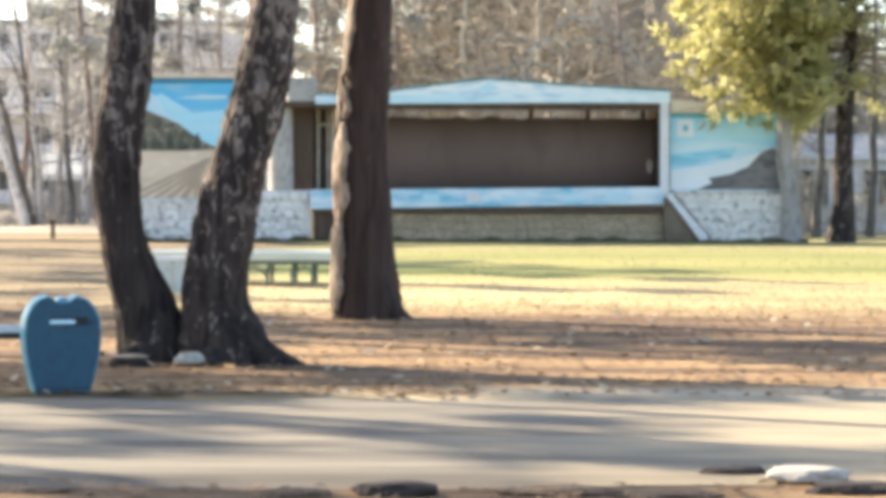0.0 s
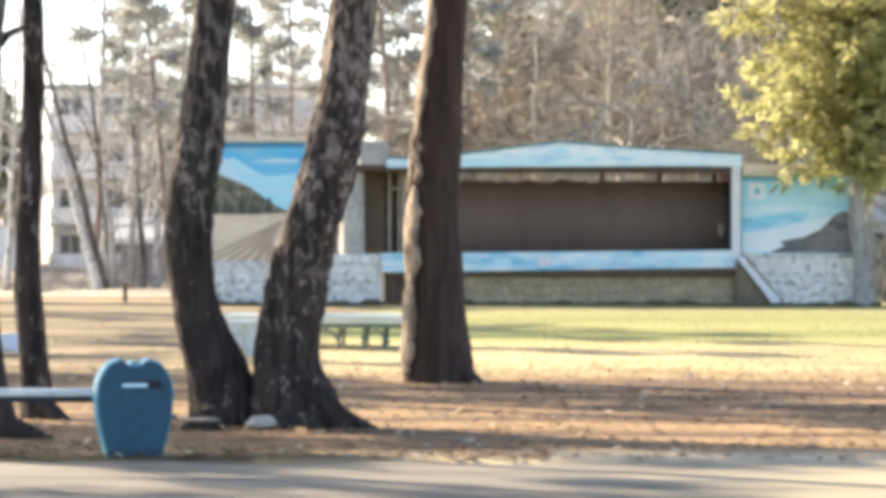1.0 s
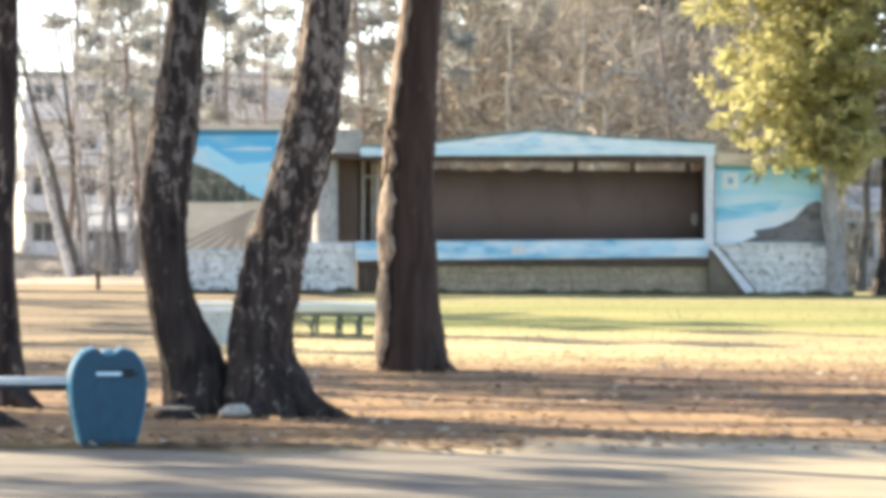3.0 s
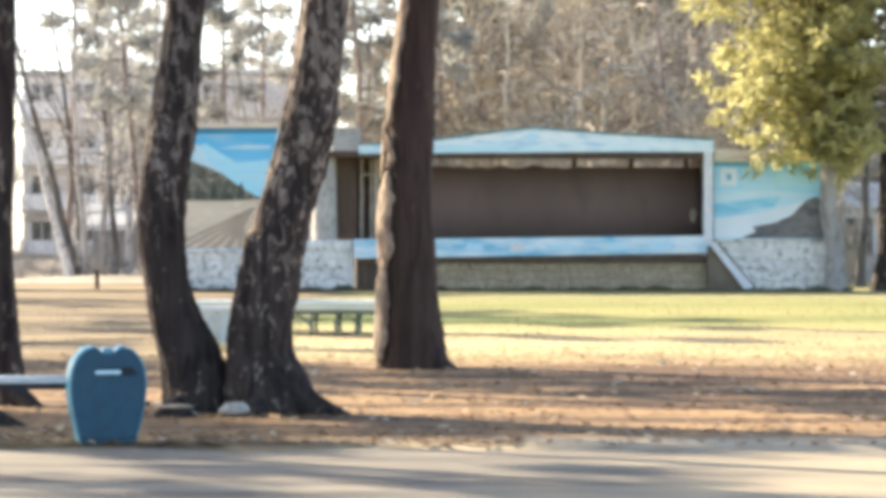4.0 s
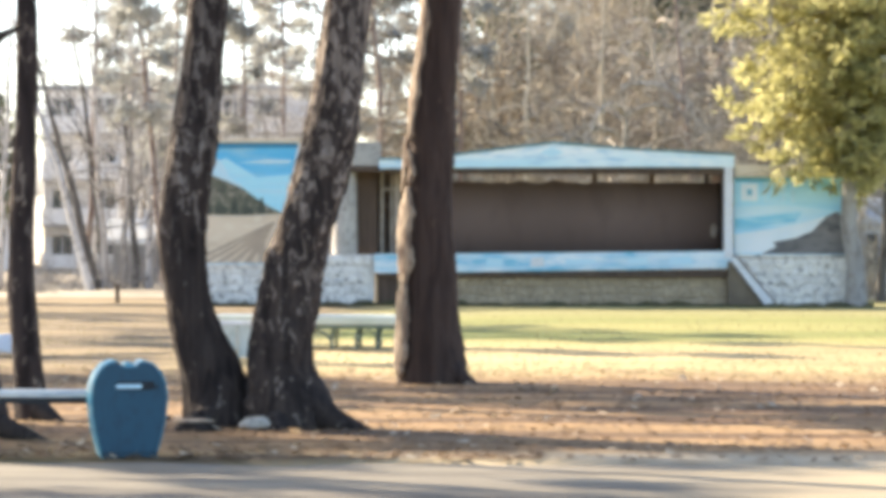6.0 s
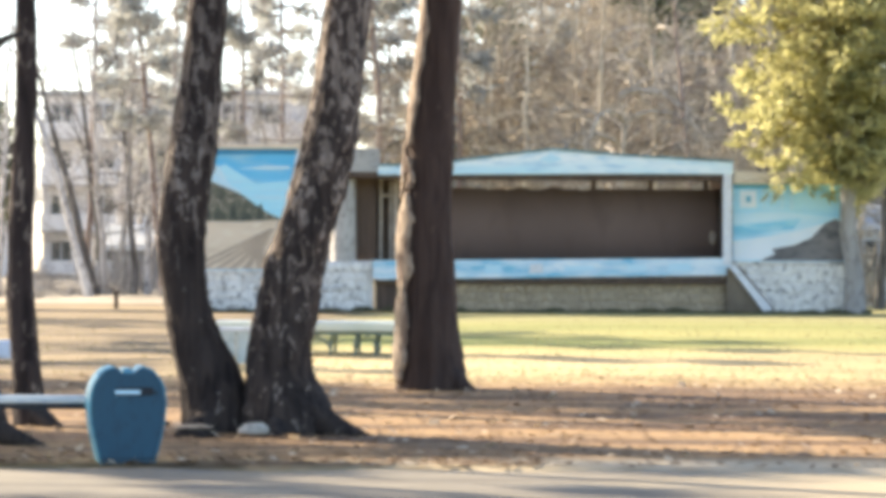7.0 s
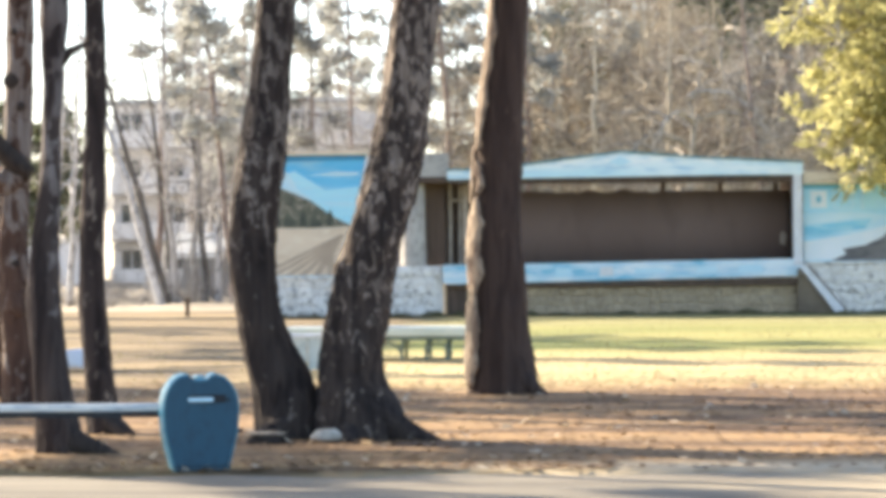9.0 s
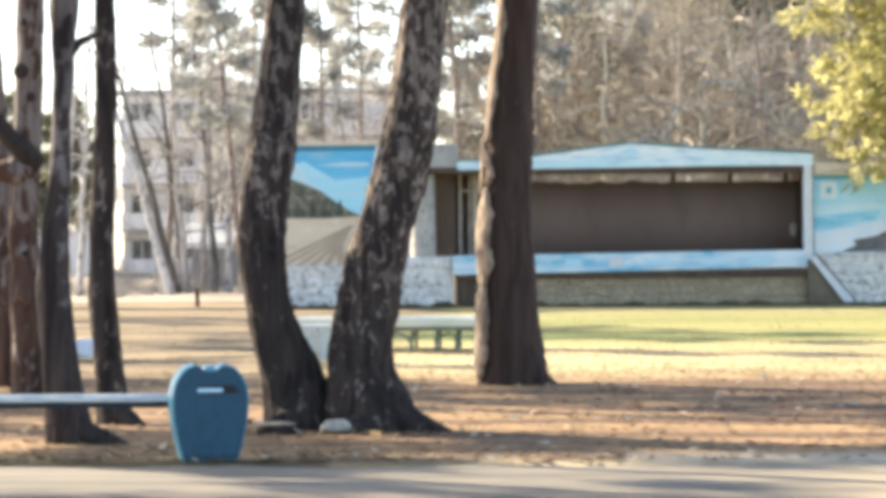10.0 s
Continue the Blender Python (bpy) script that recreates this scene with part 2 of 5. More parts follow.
def add_sunlit_dust():
    """Pale sandy dust and painted sunlight over the road towards its sunny end."""
    nt = M_ROAD.node_tree
    bsdf = nt.nodes["Principled BSDF"]
    under = bsdf.inputs["Base Color"].links[0].from_socket
    geo = nt.nodes.new("ShaderNodeNewGeometry")
    sep = nt.nodes.new("ShaderNodeSeparateXYZ")
    nt.links.new(geo.outputs["Position"], sep.inputs[0])
    mp = nt.nodes.new("ShaderNodeMapping")
    mp.inputs["Scale"].default_value = (0.5, 1.6, 1)
    nt.links.new(geo.outputs["Position"], mp.inputs["Vector"])
    n = nt.nodes.new("ShaderNodeTexNoise")
    n.inputs["Scale"].default_value, n.inputs["Detail"].default_value = 0.9, 7
    nt.links.new(mp.outputs["Vector"], n.inputs["Vector"])
    k = nt.nodes.new("ShaderNodeMath")
    k.operation = "MULTIPLY_ADD"
    k.inputs[1].default_value = 7.0
    nt.links.new(n.outputs["Fac"], k.inputs[0])
    nt.links.new(sep.outputs[0], k.inputs[2])
    r = nt.nodes.new("ShaderNodeMapRange")
    r.inputs["From Min"].default_value, r.inputs["From Max"].default_value = 3.7, 6.2
    nt.links.new(k.outputs[0], r.inputs["Value"])
    x = nt.nodes.new("ShaderNodeMix")
    x.data_type = "RGBA"
    x.inputs["B"].default_value = (0.39, 0.315, 0.20, 1)
    nt.links.new(r.outputs["Result"], x.inputs["Factor"])
    nt.links.new(under, x.inputs["A"])
    nt.links.new(x.outputs["Result"], bsdf.inputs["Base Color"])


add_sunlit_dust()
M_KERB = mat("kerb_concrete", (0.30, 0.275, 0.23), (0.46, 0.43, 0.37), 2.0, 0.9, 0.4, (1, 1, 1), (0.3, 0.28, 0.25), 9.0, vary=0.15)
M_CLOD = mat("leaf_mould", (0.06, 0.036, 0.022), (0.19, 0.12, 0.07), 6.0, 0.95, 0.9, (1, 1, 1), (0.25, 0.17, 0.11), 6.0, bump_dist=0.03)
M_SLABSTONE = mat("tan_slab_stone", (0.30, 0.24, 0.18), (0.40, 0.33, 0.25), 6.0, 0.9, 0.5, (1, 1, 1), (0.18, 0.14, 0.11), 4.0)
M_BARK = mat("dark_bark", (0.026, 0.019, 0.016), (0.050, 0.038, 0.031), 4.0, 0.95, 0.9, (1, 1, 0.22), (0.02, 0.015, 0.012), 5.0, bump_dist=0.03)
M_BARK_PINE = mat("pine_bark", (0.042, 0.028, 0.022), (0.066, 0.044, 0.034), 3.5, 0.95, 0.9, (1, 1, 0.25), (0.03, 0.02, 0.015), 5.0, bump_dist=0.03)
M_BARK_LEFT = bark("dark_furrowed_bark", (0.013, 0.008, 0.007), (0.050, 0.036, 0.029), (0.26, 0.225, 0.195), 0.9, 2.9, 0.66, 0.505, 13.0, 11.0)
M_BARK_RIGHT = bark("flaking_furrowed_bark", (0.017, 0.011, 0.009), (0.068, 0.049, 0.039), (0.34, 0.28, 0.23), 0.4, 2.2, 0.61, 0.485, 14.0, 12.0)
M_BARK_THICK = bark("reddish_pine_bark", (0.034, 0.019, 0.014), (0.066, 0.041, 0.031), (0.13, 0.085, 0.062), 0.5, 3.0, 0.68, 0.66, 7.0, 9.0)
M_BARK_KNOTTY = bark("knotty_red_and_grey_bark", (0.034, 0.017, 0.011), (0.100, 0.056, 0.039), (0.27, 0.245, 0.225), 1.2, 3.0, 0.62, 0.38, 8.0, 9.0)
M_BARK_GREYTOP = bark("dark_bark_grey_above", (0.018, 0.011, 0.010), (0.065, 0.047, 0.040), (0.23, 0.205, 0.195), 1.1, 2.8, 0.66, 0.475, 9.0, 10.0)
M_BARK_SLIM = bark("slim_dark_bark", (0.016, 0.010, 0.009), (0.052, 0.037, 0.032), (0.30, 0.25, 0.20), 0.8, 3.4, 0.60, 0.56, 10.0, 11.0)
M_PLATE = mat("peeling_bark", (0.37, 0.29, 0.21), (0.20, 0.145, 0.105), 6.0, 0.9, 0.9, (1, 1, 0.4), (0.13, 0.08, 0.055), 3.0, lo=0.42, hi=0.58)
M_TAN_BARK = mat("tan_twigs", (0.66, 0.58, 0.445), (0.46, 0.395, 0.29), 1.2, 0.95, 0.3, (1, 1, 0.5), (0.15, 0.12, 0.1), 5.0, vary=0.3)
M_BROWN_BARK = mat("brown_twigs", (0.28, 0.23, 0.17), (0.40, 0.335, 0.25), 1.2, 0.95, 0.3, (1, 1, 0.5), (0.09, 0.07, 0.06), 5.0, vary=0.3)
M_GREYTAN_BARK = mat("grey_tan_twigs", (0.56, 0.50, 0.41), (0.40, 0.35, 0.28), 1.2, 0.95, 0.3, (1, 1, 0.5), (0.13, 0.11, 0.09), 5.0, vary=0.3)
# bark of the far left trees, paled in colour for the bright haze there
M_HAZED_BARK = mat("hazed_pale_bark", (0.48, 0.46, 0.44), (0.64, 0.62, 0.60), 1.5, 0.9, 0.3, (1, 1, 0.6), (0.16, 0.14, 0.13), 4.0, vary=0.2)
M_GREY_BARK = mat("smooth_grey_bark", (0.30, 0.285, 0.265), (0.40, 0.38, 0.355), 1.5, 0.9, 0.4, (1, 1, 0.5), (0.20, 0.18, 0.165), 4.0)
M_GREY_DARK = mat("dark_grey_bark", (0.10, 0.092, 0.085), (0.16, 0.15, 0.14), 1.5, 0.9, 0.4, (1, 1, 0.5), (0.07, 0.062, 0.058), 4.0)
M_NEEDLE = leafy("dull_needles", (0.10, 0.125, 0.065), (0.18, 0.19, 0.11))
# far needles greyed and lightened: distance haze put into the colour
M_NEEDLE_FAR = leafy("hazed_far_needles", (0.33, 0.335, 0.305), (0.44, 0.44, 0.41), 0.3, 0.4)
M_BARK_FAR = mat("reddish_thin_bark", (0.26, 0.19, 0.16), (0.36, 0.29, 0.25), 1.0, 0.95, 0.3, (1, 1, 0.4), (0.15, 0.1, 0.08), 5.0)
M_NEEDLE_GOLD = leafy("yellow_green_needles", (0.66, 0.625, 0.30), (0.49, 0.465, 0.21), 0.4, 0.6)
M_DEAD = leafy("dead_leaves", (0.18, 0.105, 0.05), (0.27, 0.17, 0.085), 0.35, 0.15)
M_PALE_LEAF = leafy("pale_dry_leaves", (0.62, 0.52, 0.38), (0.48, 0.38, 0.26), 0.25, 0.2)
M_STRAW = leafy("dry_grass", (0.42, 0.345, 0.19), (0.32, 0.29, 0.14), 0.2, 0.3)
M_WEED = leafy("dark_weeds", (0.07, 0.075, 0.035), (0.12, 0.10, 0.05), 0.3, 0.2)
M_BLUE = mat("blue_paint", (0.006, 0.062, 0.108), (0.008, 0.075, 0.126), 3.0, 0.55, 0.05, (1, 1, 0.6), (0.006, 0.052, 0.092), 6.0, bump_dist=0.004)
# the bin's blue again, lightened to paint sun on its side band
M_BLUE_SUNLIT = mat("sunlit_blue_paint", (0.10, 0.36, 0.46), (0.13, 0.40, 0.50), 3.0, 0.4, 0.08, (1, 1, 1), (0.06, 0.26, 0.39), 8.0, bump_dist=0.004)
M_DARK = mat("dark_hollow", (0.02, 0.025, 0.03), (0.03, 0.035, 0.04), 4.0, 0.9, 0)
M_WHITE = mat("white_paint", (0.82, 0.84, 0.87), (0.74, 0.77, 0.80), 2.0, 0.6, 0.15, (1, 1, 1), (0.55, 0.55, 0.53), 7.0)
M_FASCIA = mat("blue_white_fascia_paint", (0.20, 0.56, 0.74), (0.78, 0.88, 0.92), 1.6, 0.6, 0.2, (0.5, 1, 2.2), (0.52, 0.72, 0.86), 4.0, lo=0.40, hi=0.58)
M_ROOF_EDGE = mat("pale_blue_roof_paint", (0.58, 0.84, 0.93), (0.90, 0.95, 0.96), 1.0, 0.6, 0.2, (0.4, 1, 2.5), (0.42, 0.66, 0.82), 4.0)
M_EDGE = mat("dark_teal_paint", (0.05, 0.16, 0.20), (0.10, 0.26, 0.31), 2.0, 0.6, 0.1, (0.5, 1, 1), (0.20, 0.38, 0.44), 4.0)
M_ROOF = mat("dark_roof_felt", (0.05, 0.07, 0.09), (0.09, 0.11, 0.13), 1.0, 0.9, 0.3)
M_BROWN = mat("brown_backcloth", (0.160, 0.112, 0.093), (0.187, 0.132, 0.110), 0.4, 0.9, 0.15, (1, 1, 0.5), (0.150, 0.105, 0.087), 4.0)
M_WOOD = mat("dark_brown_wood", (0.07, 0.045, 0.032), (0.12, 0.08, 0.055), 3.0, 0.8, 0.3, (2, 2, 0.3))
M_CREAM = mat("weathered_cream_wood", (0.50, 0.44, 0.36), (0.38, 0.32, 0.26), 3.0, 0.85, 0.3, (2, 2, 0.4), (0.25, 0.2, 0.16), 4.0)
M_PILLAR = mat("grey_whitewash", (0.42, 0.40, 0.37), (0.52, 0.50, 0.46), 2.0, 0.9, 0.3, (1, 1, 0.5), (0.30, 0.27, 0.24), 5.0)
M_CONCRETE = mat("grey_concrete", (0.36, 0.35, 0.33), (0.46, 0.45, 0.42), 1.4, 0.9, 0.3, (1, 1, 1), (0.26, 0.25, 0.23), 6.0)
M_CONCRETE_DARK = mat("dark_brownish_concrete", (0.15, 0.118, 0.085), (0.22, 0.175, 0.125), 2.0, 0.9, 0.3)
M_STONE = mat("whitewashed_stone", (0.87, 0.85, 0.80), (0.78, 0.76, 0.71), 3.0, 0.9, 0.5, (1, 1, 1), (0.30, 0.285, 0.26), 1.7, vary=0.18)
M_STONE_TAN = mat("tan_stone", (0.46, 0.37, 0.25), (0.38, 0.305, 0.205), 2.5, 0.9, 0.5, (1, 1, 1), (0.26, 0.205, 0.145), 4.0, vary=0.18)
M_MORTAR = mat("grey_mortar", (0.66, 0.64, 0.60), (0.78, 0.76, 0.71), 4.0, 0.95, 0.5)
M_MORTAR_TAN = mat("tan_mortar", (0.34, 0.275, 0.185), (0.42, 0.34, 0.235), 4.0, 0.95, 0.5)
M_CAP = mat("sandy_coping", (0.80, 0.70, 0.56), (0.70, 0.60, 0.47), 1.5, 0.9, 0.3)
M_SKYBLUE = mat("mural_sky_blue", (0.05, 0.47, 0.82), (0.18, 0.62, 0.90), 0.6, 0.55, 0.1, (0.5, 1, 2), (0.30, 0.62, 0.80), 2.5)
M_SKYPALE = mat("mural_pale_blue", (0.46, 0.76, 0.90), (0.66, 0.86, 0.94), 0.9, 0.55, 0.1, (0.5, 1, 2))
M_SKYMID = mat("mural_mid_blue", (0.30, 0.76, 0.96), (0.50, 0.86, 0.97), 0.9, 0.55, 0.1, (0.4, 1, 2.5), (0.5, 0.8, 0.93), 3.0)
M_BANDBLUE = mat("mural_band_blue", (0.20, 0.60, 0.80), (0.36, 0.74, 0.88), 1.0, 0.55, 0.1, (0.4, 1, 2.5), (0.5, 0.8, 0.9), 4.0)
M_DEEPTEAL = mat("mural_deep_teal", (0.12, 0.47, 0.62), (0.20, 0.58, 0.72), 1.2, 0.55, 0.1)
M_TRIM_SHADE = mat("mural_trim_shade", (0.03, 0.25, 0.50), (0.05, 0.32, 0.58), 0.9, 0.55, 0.1)
M_MDARK = mat("mural_dark_trees", (0.05, 0.065, 0.05), (0.11, 0.12, 0.085), 2.0, 0.6, 0.1)
M_TEAL = mat("mural_teal", (0.30, 0.69, 0.90), (0.48, 0.82, 0.95), 0.8, 0.55, 0.1, (0.4, 1, 2.5), (0.34, 0.66, 0.82), 3.0)
M_MGREEN = mat("mural_dark_green", (0.075, 0.085, 0.06), (0.20, 0.19, 0.14), 2.4, 0.6, 0.1, (1, 1, 1), (0.32, 0.29, 0.22), 3.0)
M_MTAN = mat("mural_tan", (0.82, 0.68, 0.51), (0.66, 0.53, 0.385), 0.9, 0.6, 0.1, (0.6, 1, 2), (0.88, 0.77, 0.60), 4.0)
M_MBROWN = mat("mural_brown", (0.44, 0.34, 0.25), (0.58, 0.46, 0.34), 1.1, 0.6, 0.1)
M_MGREY = mat("mural_rock_grey", (0.15, 0.145, 0.145), (0.24, 0.225, 0.215), 1.5, 0.6, 0.1, (0.6, 1, 1.6), (0.09, 0.09, 0.095), 3.0)
M_PAINTWHITE = mat("mural_white", (0.84, 0.90, 0.93), (0.76, 0.86, 0.91), 1.5, 0.6, 0.1)
M_TABLE = mat("pale_green_table_paint", (0.66, 0.70, 0.58), (0.76, 0.78, 0.66), 2.0, 0.55, 0.1)
M_PALEBOARD = mat("pale_blue_grey_boards", (0.52, 0.60, 0.60), (0.64, 0.70, 0.69), 3.0, 0.7, 0.2, (1, 1, 0.4), (0.38, 0.45, 0.44), 5.0)
M_GREEN_METAL = mat("green_metal_paint", (0.11, 0.16, 0.125), (0.16, 0.215, 0.175), 4.0, 0.5, 0.1)
M_HOUSE = mat("pale_plaster", (0.78, 0.78, 0.78), (0.88, 0.88, 0.88), 0.8, 0.9, 0.2)
M_HOUSE_WHITE = mat("white_plaster", (0.80, 0.80, 0.80), (0.88, 0.88, 0.87), 0.8, 0.9, 0.2)
M_HOUSE_GREY = mat("grey_siding", (0.30, 0.32, 0.35), (0.40, 0.42, 0.45), 0.8, 0.9, 0.2, (0.3, 0.3, 3))
M_SHEET = mat("grey_roof_sheet", (0.42, 0.44, 0.44), (0.54, 0.55, 0.55), 1.0, 0.6, 0.1)
M_GLASS = mat("dark_window_glass", (0.05, 0.06, 0.07), (0.08, 0.09, 0.10), 1.0, 0.08, 0)
M_PLASTER = mat("white_sack_plastic", (0.75, 0.79, 0.84), (0.66, 0.72, 0.80), 2.0, 0.45, 0.05)


# ---------------- builders ----------------
class Geo:
    """Collects points and faces."""

    def __init__(self):
        self.v, self.f = [], []

    def mesh(self, name, smooth=False):
        me = bpy.data.meshes.new(name)
        me.from_pydata([tuple(p) for p in self.v], [], self.f)
        if smooth:
            me.polygons.foreach_set("use_smooth", [True] * len(me.polygons))
        me.update()
        return me


def as_mesh(src, name, smooth=False):
    if isinstance(src, Geo):
        return src.mesh(name, smooth)
    if isinstance(src, bmesh.types.BMesh):
        me = bpy.data.meshes.new(name)
        src.to_mesh(me)
        src.free()
        return me
    return src


def thing(name, label, category, m=None, group="", kind=""):
    ob = new(name)
    ob.empty_display_size = 0.2
    if m is not None:
        ob.matrix_basis = m
    return tagged(ob, label, category, group, kind)


def part(name, src, material, parent=None, label="", smooth=False, m=None):
    me = as_mesh(src, name, smooth)
    if not me.materials:
        me.materials.append(material)
    ob = new(name, me)
    ob.parent = parent
    if m is not None:
        ob.matrix_basis = m
    return tagged(ob, label)


def block(x0, x1, y0, y1, z0, z1, bevel=0.01):
    """A box with softened edges."""
    bm = bmesh.new()
    bmesh.ops.create_cube(bm, size=1.0)
    for v in bm.verts:
        v.co = ((x0 + x1) / 2 + v.co.x * (x1 - x0), (y0 + y1) / 2 + v.co.y * (y1 - y0), (z0 + z1) / 2 + v.co.z * (z1 - z0))
    if bevel:
        bmesh.ops.bevel(bm, geom=bm.edges[:], offset=bevel, segments=2, affect="EDGES")
    return bm


def slab(outline, y0, y1, bevel=0.0):
    """An outline in x and z, made solid from y0 (front) to y1."""
    bm = bmesh.new()
    front = [bm.verts.new((x, y0, z)) for x, z in outline]
    back = [bm.verts.new((x, y1, z)) for x, z in outline]
    n = len(outline)
    bm.faces.new(front)
    bm.faces.new(back[::-1])
    for i in range(n):
        bm.faces.new((front[i], back[i], back[(i + 1) % n], front[(i + 1) % n]))
    bmesh.ops.recalc_face_normals(bm, faces=bm.faces[:])
    if bevel:
        bmesh.ops.bevel(bm, geom=bm.edges[:], offset=bevel, segments=2, affect="EDGES")
    return bm


def tube(g, pts, radii, seg=6, rough=0.0, cap=False, grain=6.0):
    """A tapered tube along pts."""
    pts = [Vector(p) for p in pts]
    start = len(g.v)
    n = len(pts)
    for i, p in enumerate(pts):
        d = (pts[min(i + 1, n - 1)] - pts[max(i - 1, 0)]).normalized()
        a = Vector((1, 0, 0)) if abs(d.x) < 0.8 else Vector((0, 1, 0))
        u = d.cross(a).normalized()
        w = d.cross(u)
        for k in range(seg):
            t = 2 * math.pi * k / seg
            way = u * math.cos(t) + w * math.sin(t)
            r = radii[i]
            if rough:
                q = Vector((math.cos(t) * grain * 0.5, math.sin(t) * grain * 0.5, p.z * grain * 0.28 + p.x))
                r *= 1 + rough * (noise.noise(q) + 0.8 * abs(noise.noise(q * 2.7)) - 0.3 + 0.35 * noise.noise(Vector((q.x * 3, q.y * 3, q.z * 5))))
            g.v.append(p + way * r)
    for i in range(n - 1):
        for k in range(seg):
            a, b = start + i * seg + k, start + i * seg + (k + 1) % seg
            g.f.append((a, b, b + seg, a + seg))
    if cap:
        g.f.append(tuple(start + (n - 1) * seg + k for k in range(seg)))


def resample(rows, step):
    """Rows of (x, z, radius) downwards or upwards, at even heights."""
    rows = sorted(rows, key=lambda r: r[1])
    z = np.array([r[1] for r in rows])
    zs = np.arange(z[0], z[-1] + step / 2, step)
    k = np.ones(5) / 5

    def soft(vals):
        s = np.interp(zs, z, vals)
        return np.convolve(np.pad(s, 2, mode="edge"), k, mode="valid")
    return list(zip(soft([r[0] for r in rows]), zs, soft([r[2] for r in rows])))


def wander(rng, p, d, length, steps, bend, rise=0.0):
    pts = [Vector(p)]
    d = Vector(d).normalized()
    for _ in range(steps):
        d = (d + Vector((rng.gauss(0, bend), rng.gauss(0, bend), rng.gauss(0, bend) + rise))).normalized()
        pts.append(pts[-1] + d * (length / steps))
    return pts


def branch(rng, g, tips, p, d, length, r, level, kids=5, bend=0.16, rise=0.05):
    """A limb with its twigs."""
    steps = 4 if level else 2
    pts = wander(rng, p, d, length, steps, bend, rise)
    tube(g, pts, [r * (1 - 0.75 * i / steps) for i in range(steps + 1)], (3, 4, 5, 6)[min(level, 3)])
    tips.append((pts[-1], (pts[-1] - pts[-2]).normalized()))
    if not level:
        return
    for _ in range(kids):
        i = rng.randint(1, steps)
        q = pts[i]
        axis = (pts[i] - pts[i - 1]).normalized()
        side = axis.cross(Vector((rng.gauss(0, 1), rng.gauss(0, 1), rng.gauss(0, 1)))).normalized()
        way = axis * rng.uniform(0.4, 0.9) + side * rng.uniform(0.5, 1.0)
        branch(rng, g, tips, q, way, length * rng.uniform(0.4, 0.65), r * 0.5, level - 1, kids, bend, rise)


def bare_tree(name, label, height, radius, seed, material, lean=(0, 0), limbs=9, first=0.3, group="bare trees behind the stage", twig=3.0):
    rng = random.Random(seed)
    ob = thing(name, label, "tree", None, group)
    g, tips = Geo(), []
    steps = 10
    pts = [Vector((lean[0] * i / steps + rng.gauss(0, 0.06), lean[1] * i / steps + rng.gauss(0, 0.06), height * i / steps - (0.15 if i == 0 else 0))) for i in range(steps + 1)]
    tube(g, pts, [radius * (1.25 if i == 0 else 1 - 0.8 * i / steps) for i in range(steps + 1)], 9, 0.1)
    part("trunk", g, material, ob, smooth=True)
    c = Geo()
    for k in range(limbs):
        t = first + (1 - first) * (k + rng.random()) / limbs
        i = min(int(t * steps), steps - 1)
        p = pts[i].lerp(pts[i + 1], t * steps - i)
        a = rng.uniform(0, 6.28)
        d = Vector((math.cos(a), math.sin(a), rng.uniform(0.0, 0.8)))
        branch(rng, c, tips, p, d, height * (1 - t) * 0.35 + twig * 0.75, radius * 0.42 * (1.1 - t), 2, 5)
    tagged(part("crown", c, material, ob), kind="stuff")
    return ob


def tuft(rng, g, p, d, size, count=9):
    """A spray of needles."""
    for _ in range(count):
        way = (d * 0.8 + Vector((rng.gauss(0, 0.6), rng.gauss(0, 0.6), rng.gauss(0, 0.6)))).normalized()
        side = way.cross(Vector((rng.gauss(0, 1), rng.gauss(0, 1), rng.gauss(0, 1)))).normalized() * size * rng.uniform(0.10, 0.2)
        q = p + Vector((rng.gauss(0, 1), rng.gauss(0, 1), rng.gauss(0, 0.7))) * size * 0.45
        n = len(g.v)
        e = q + way * size * rng.uniform(0.6, 1.2)
        g.v += [q - side, q + side, e + side * 0.6, e - side * 0.6]
        g.f.append((n, n + 1, n + 2, n + 3))


def pine_crown(rng, pts, height, reach, first, whorls, needle, count=9, droop=-0.1, per=4):
    """Branches and needles for a pine whose trunk follows pts."""
    wood, green = Geo(), Geo()
    steps = len(pts) - 1
    for k in range(whorls):
        t = first + (0.98 - first) * (k + rng.random()) / whorls
        i = min(int(t * steps), steps - 1)
        p = pts[i].lerp(pts[i + 1], t * steps - i)
        a = rng.uniform(0, 6.28)
        length = reach * (1.05 - (t - first) / (1 - first) * 0.75) * rng.uniform(0.6, 1.1)
        limb = wander(rng, p, (math.cos(a), math.sin(a), rng.uniform(-0.05, 0.35)), length, 5, 0.12, droop * 0.3)
        tube(wood, limb, [0.05 * (1 - 0.15 * j) * (height / 14) for j in range(6)], 4)
        for j in range(2, 6):
            for _ in range(per):
                d = (limb[j] - limb[j - 1]).normalized()
                side = Vector((rng.gauss(0, 1), rng.gauss(0, 1), rng.gauss(0, 0.5))).normalized()
                q = limb[j] + side * rng.uniform(0.1, 0.7) * (length / 4)
                tube(wood, [limb[j], limb[j].lerp(q, 0.5) + Vector((0, 0, 0.04)), q], [0.016, 0.012, 0.006], 3)
                tuft(rng, green, q, (d + side * 0.8).normalized(), needle, count)
    return wood, green


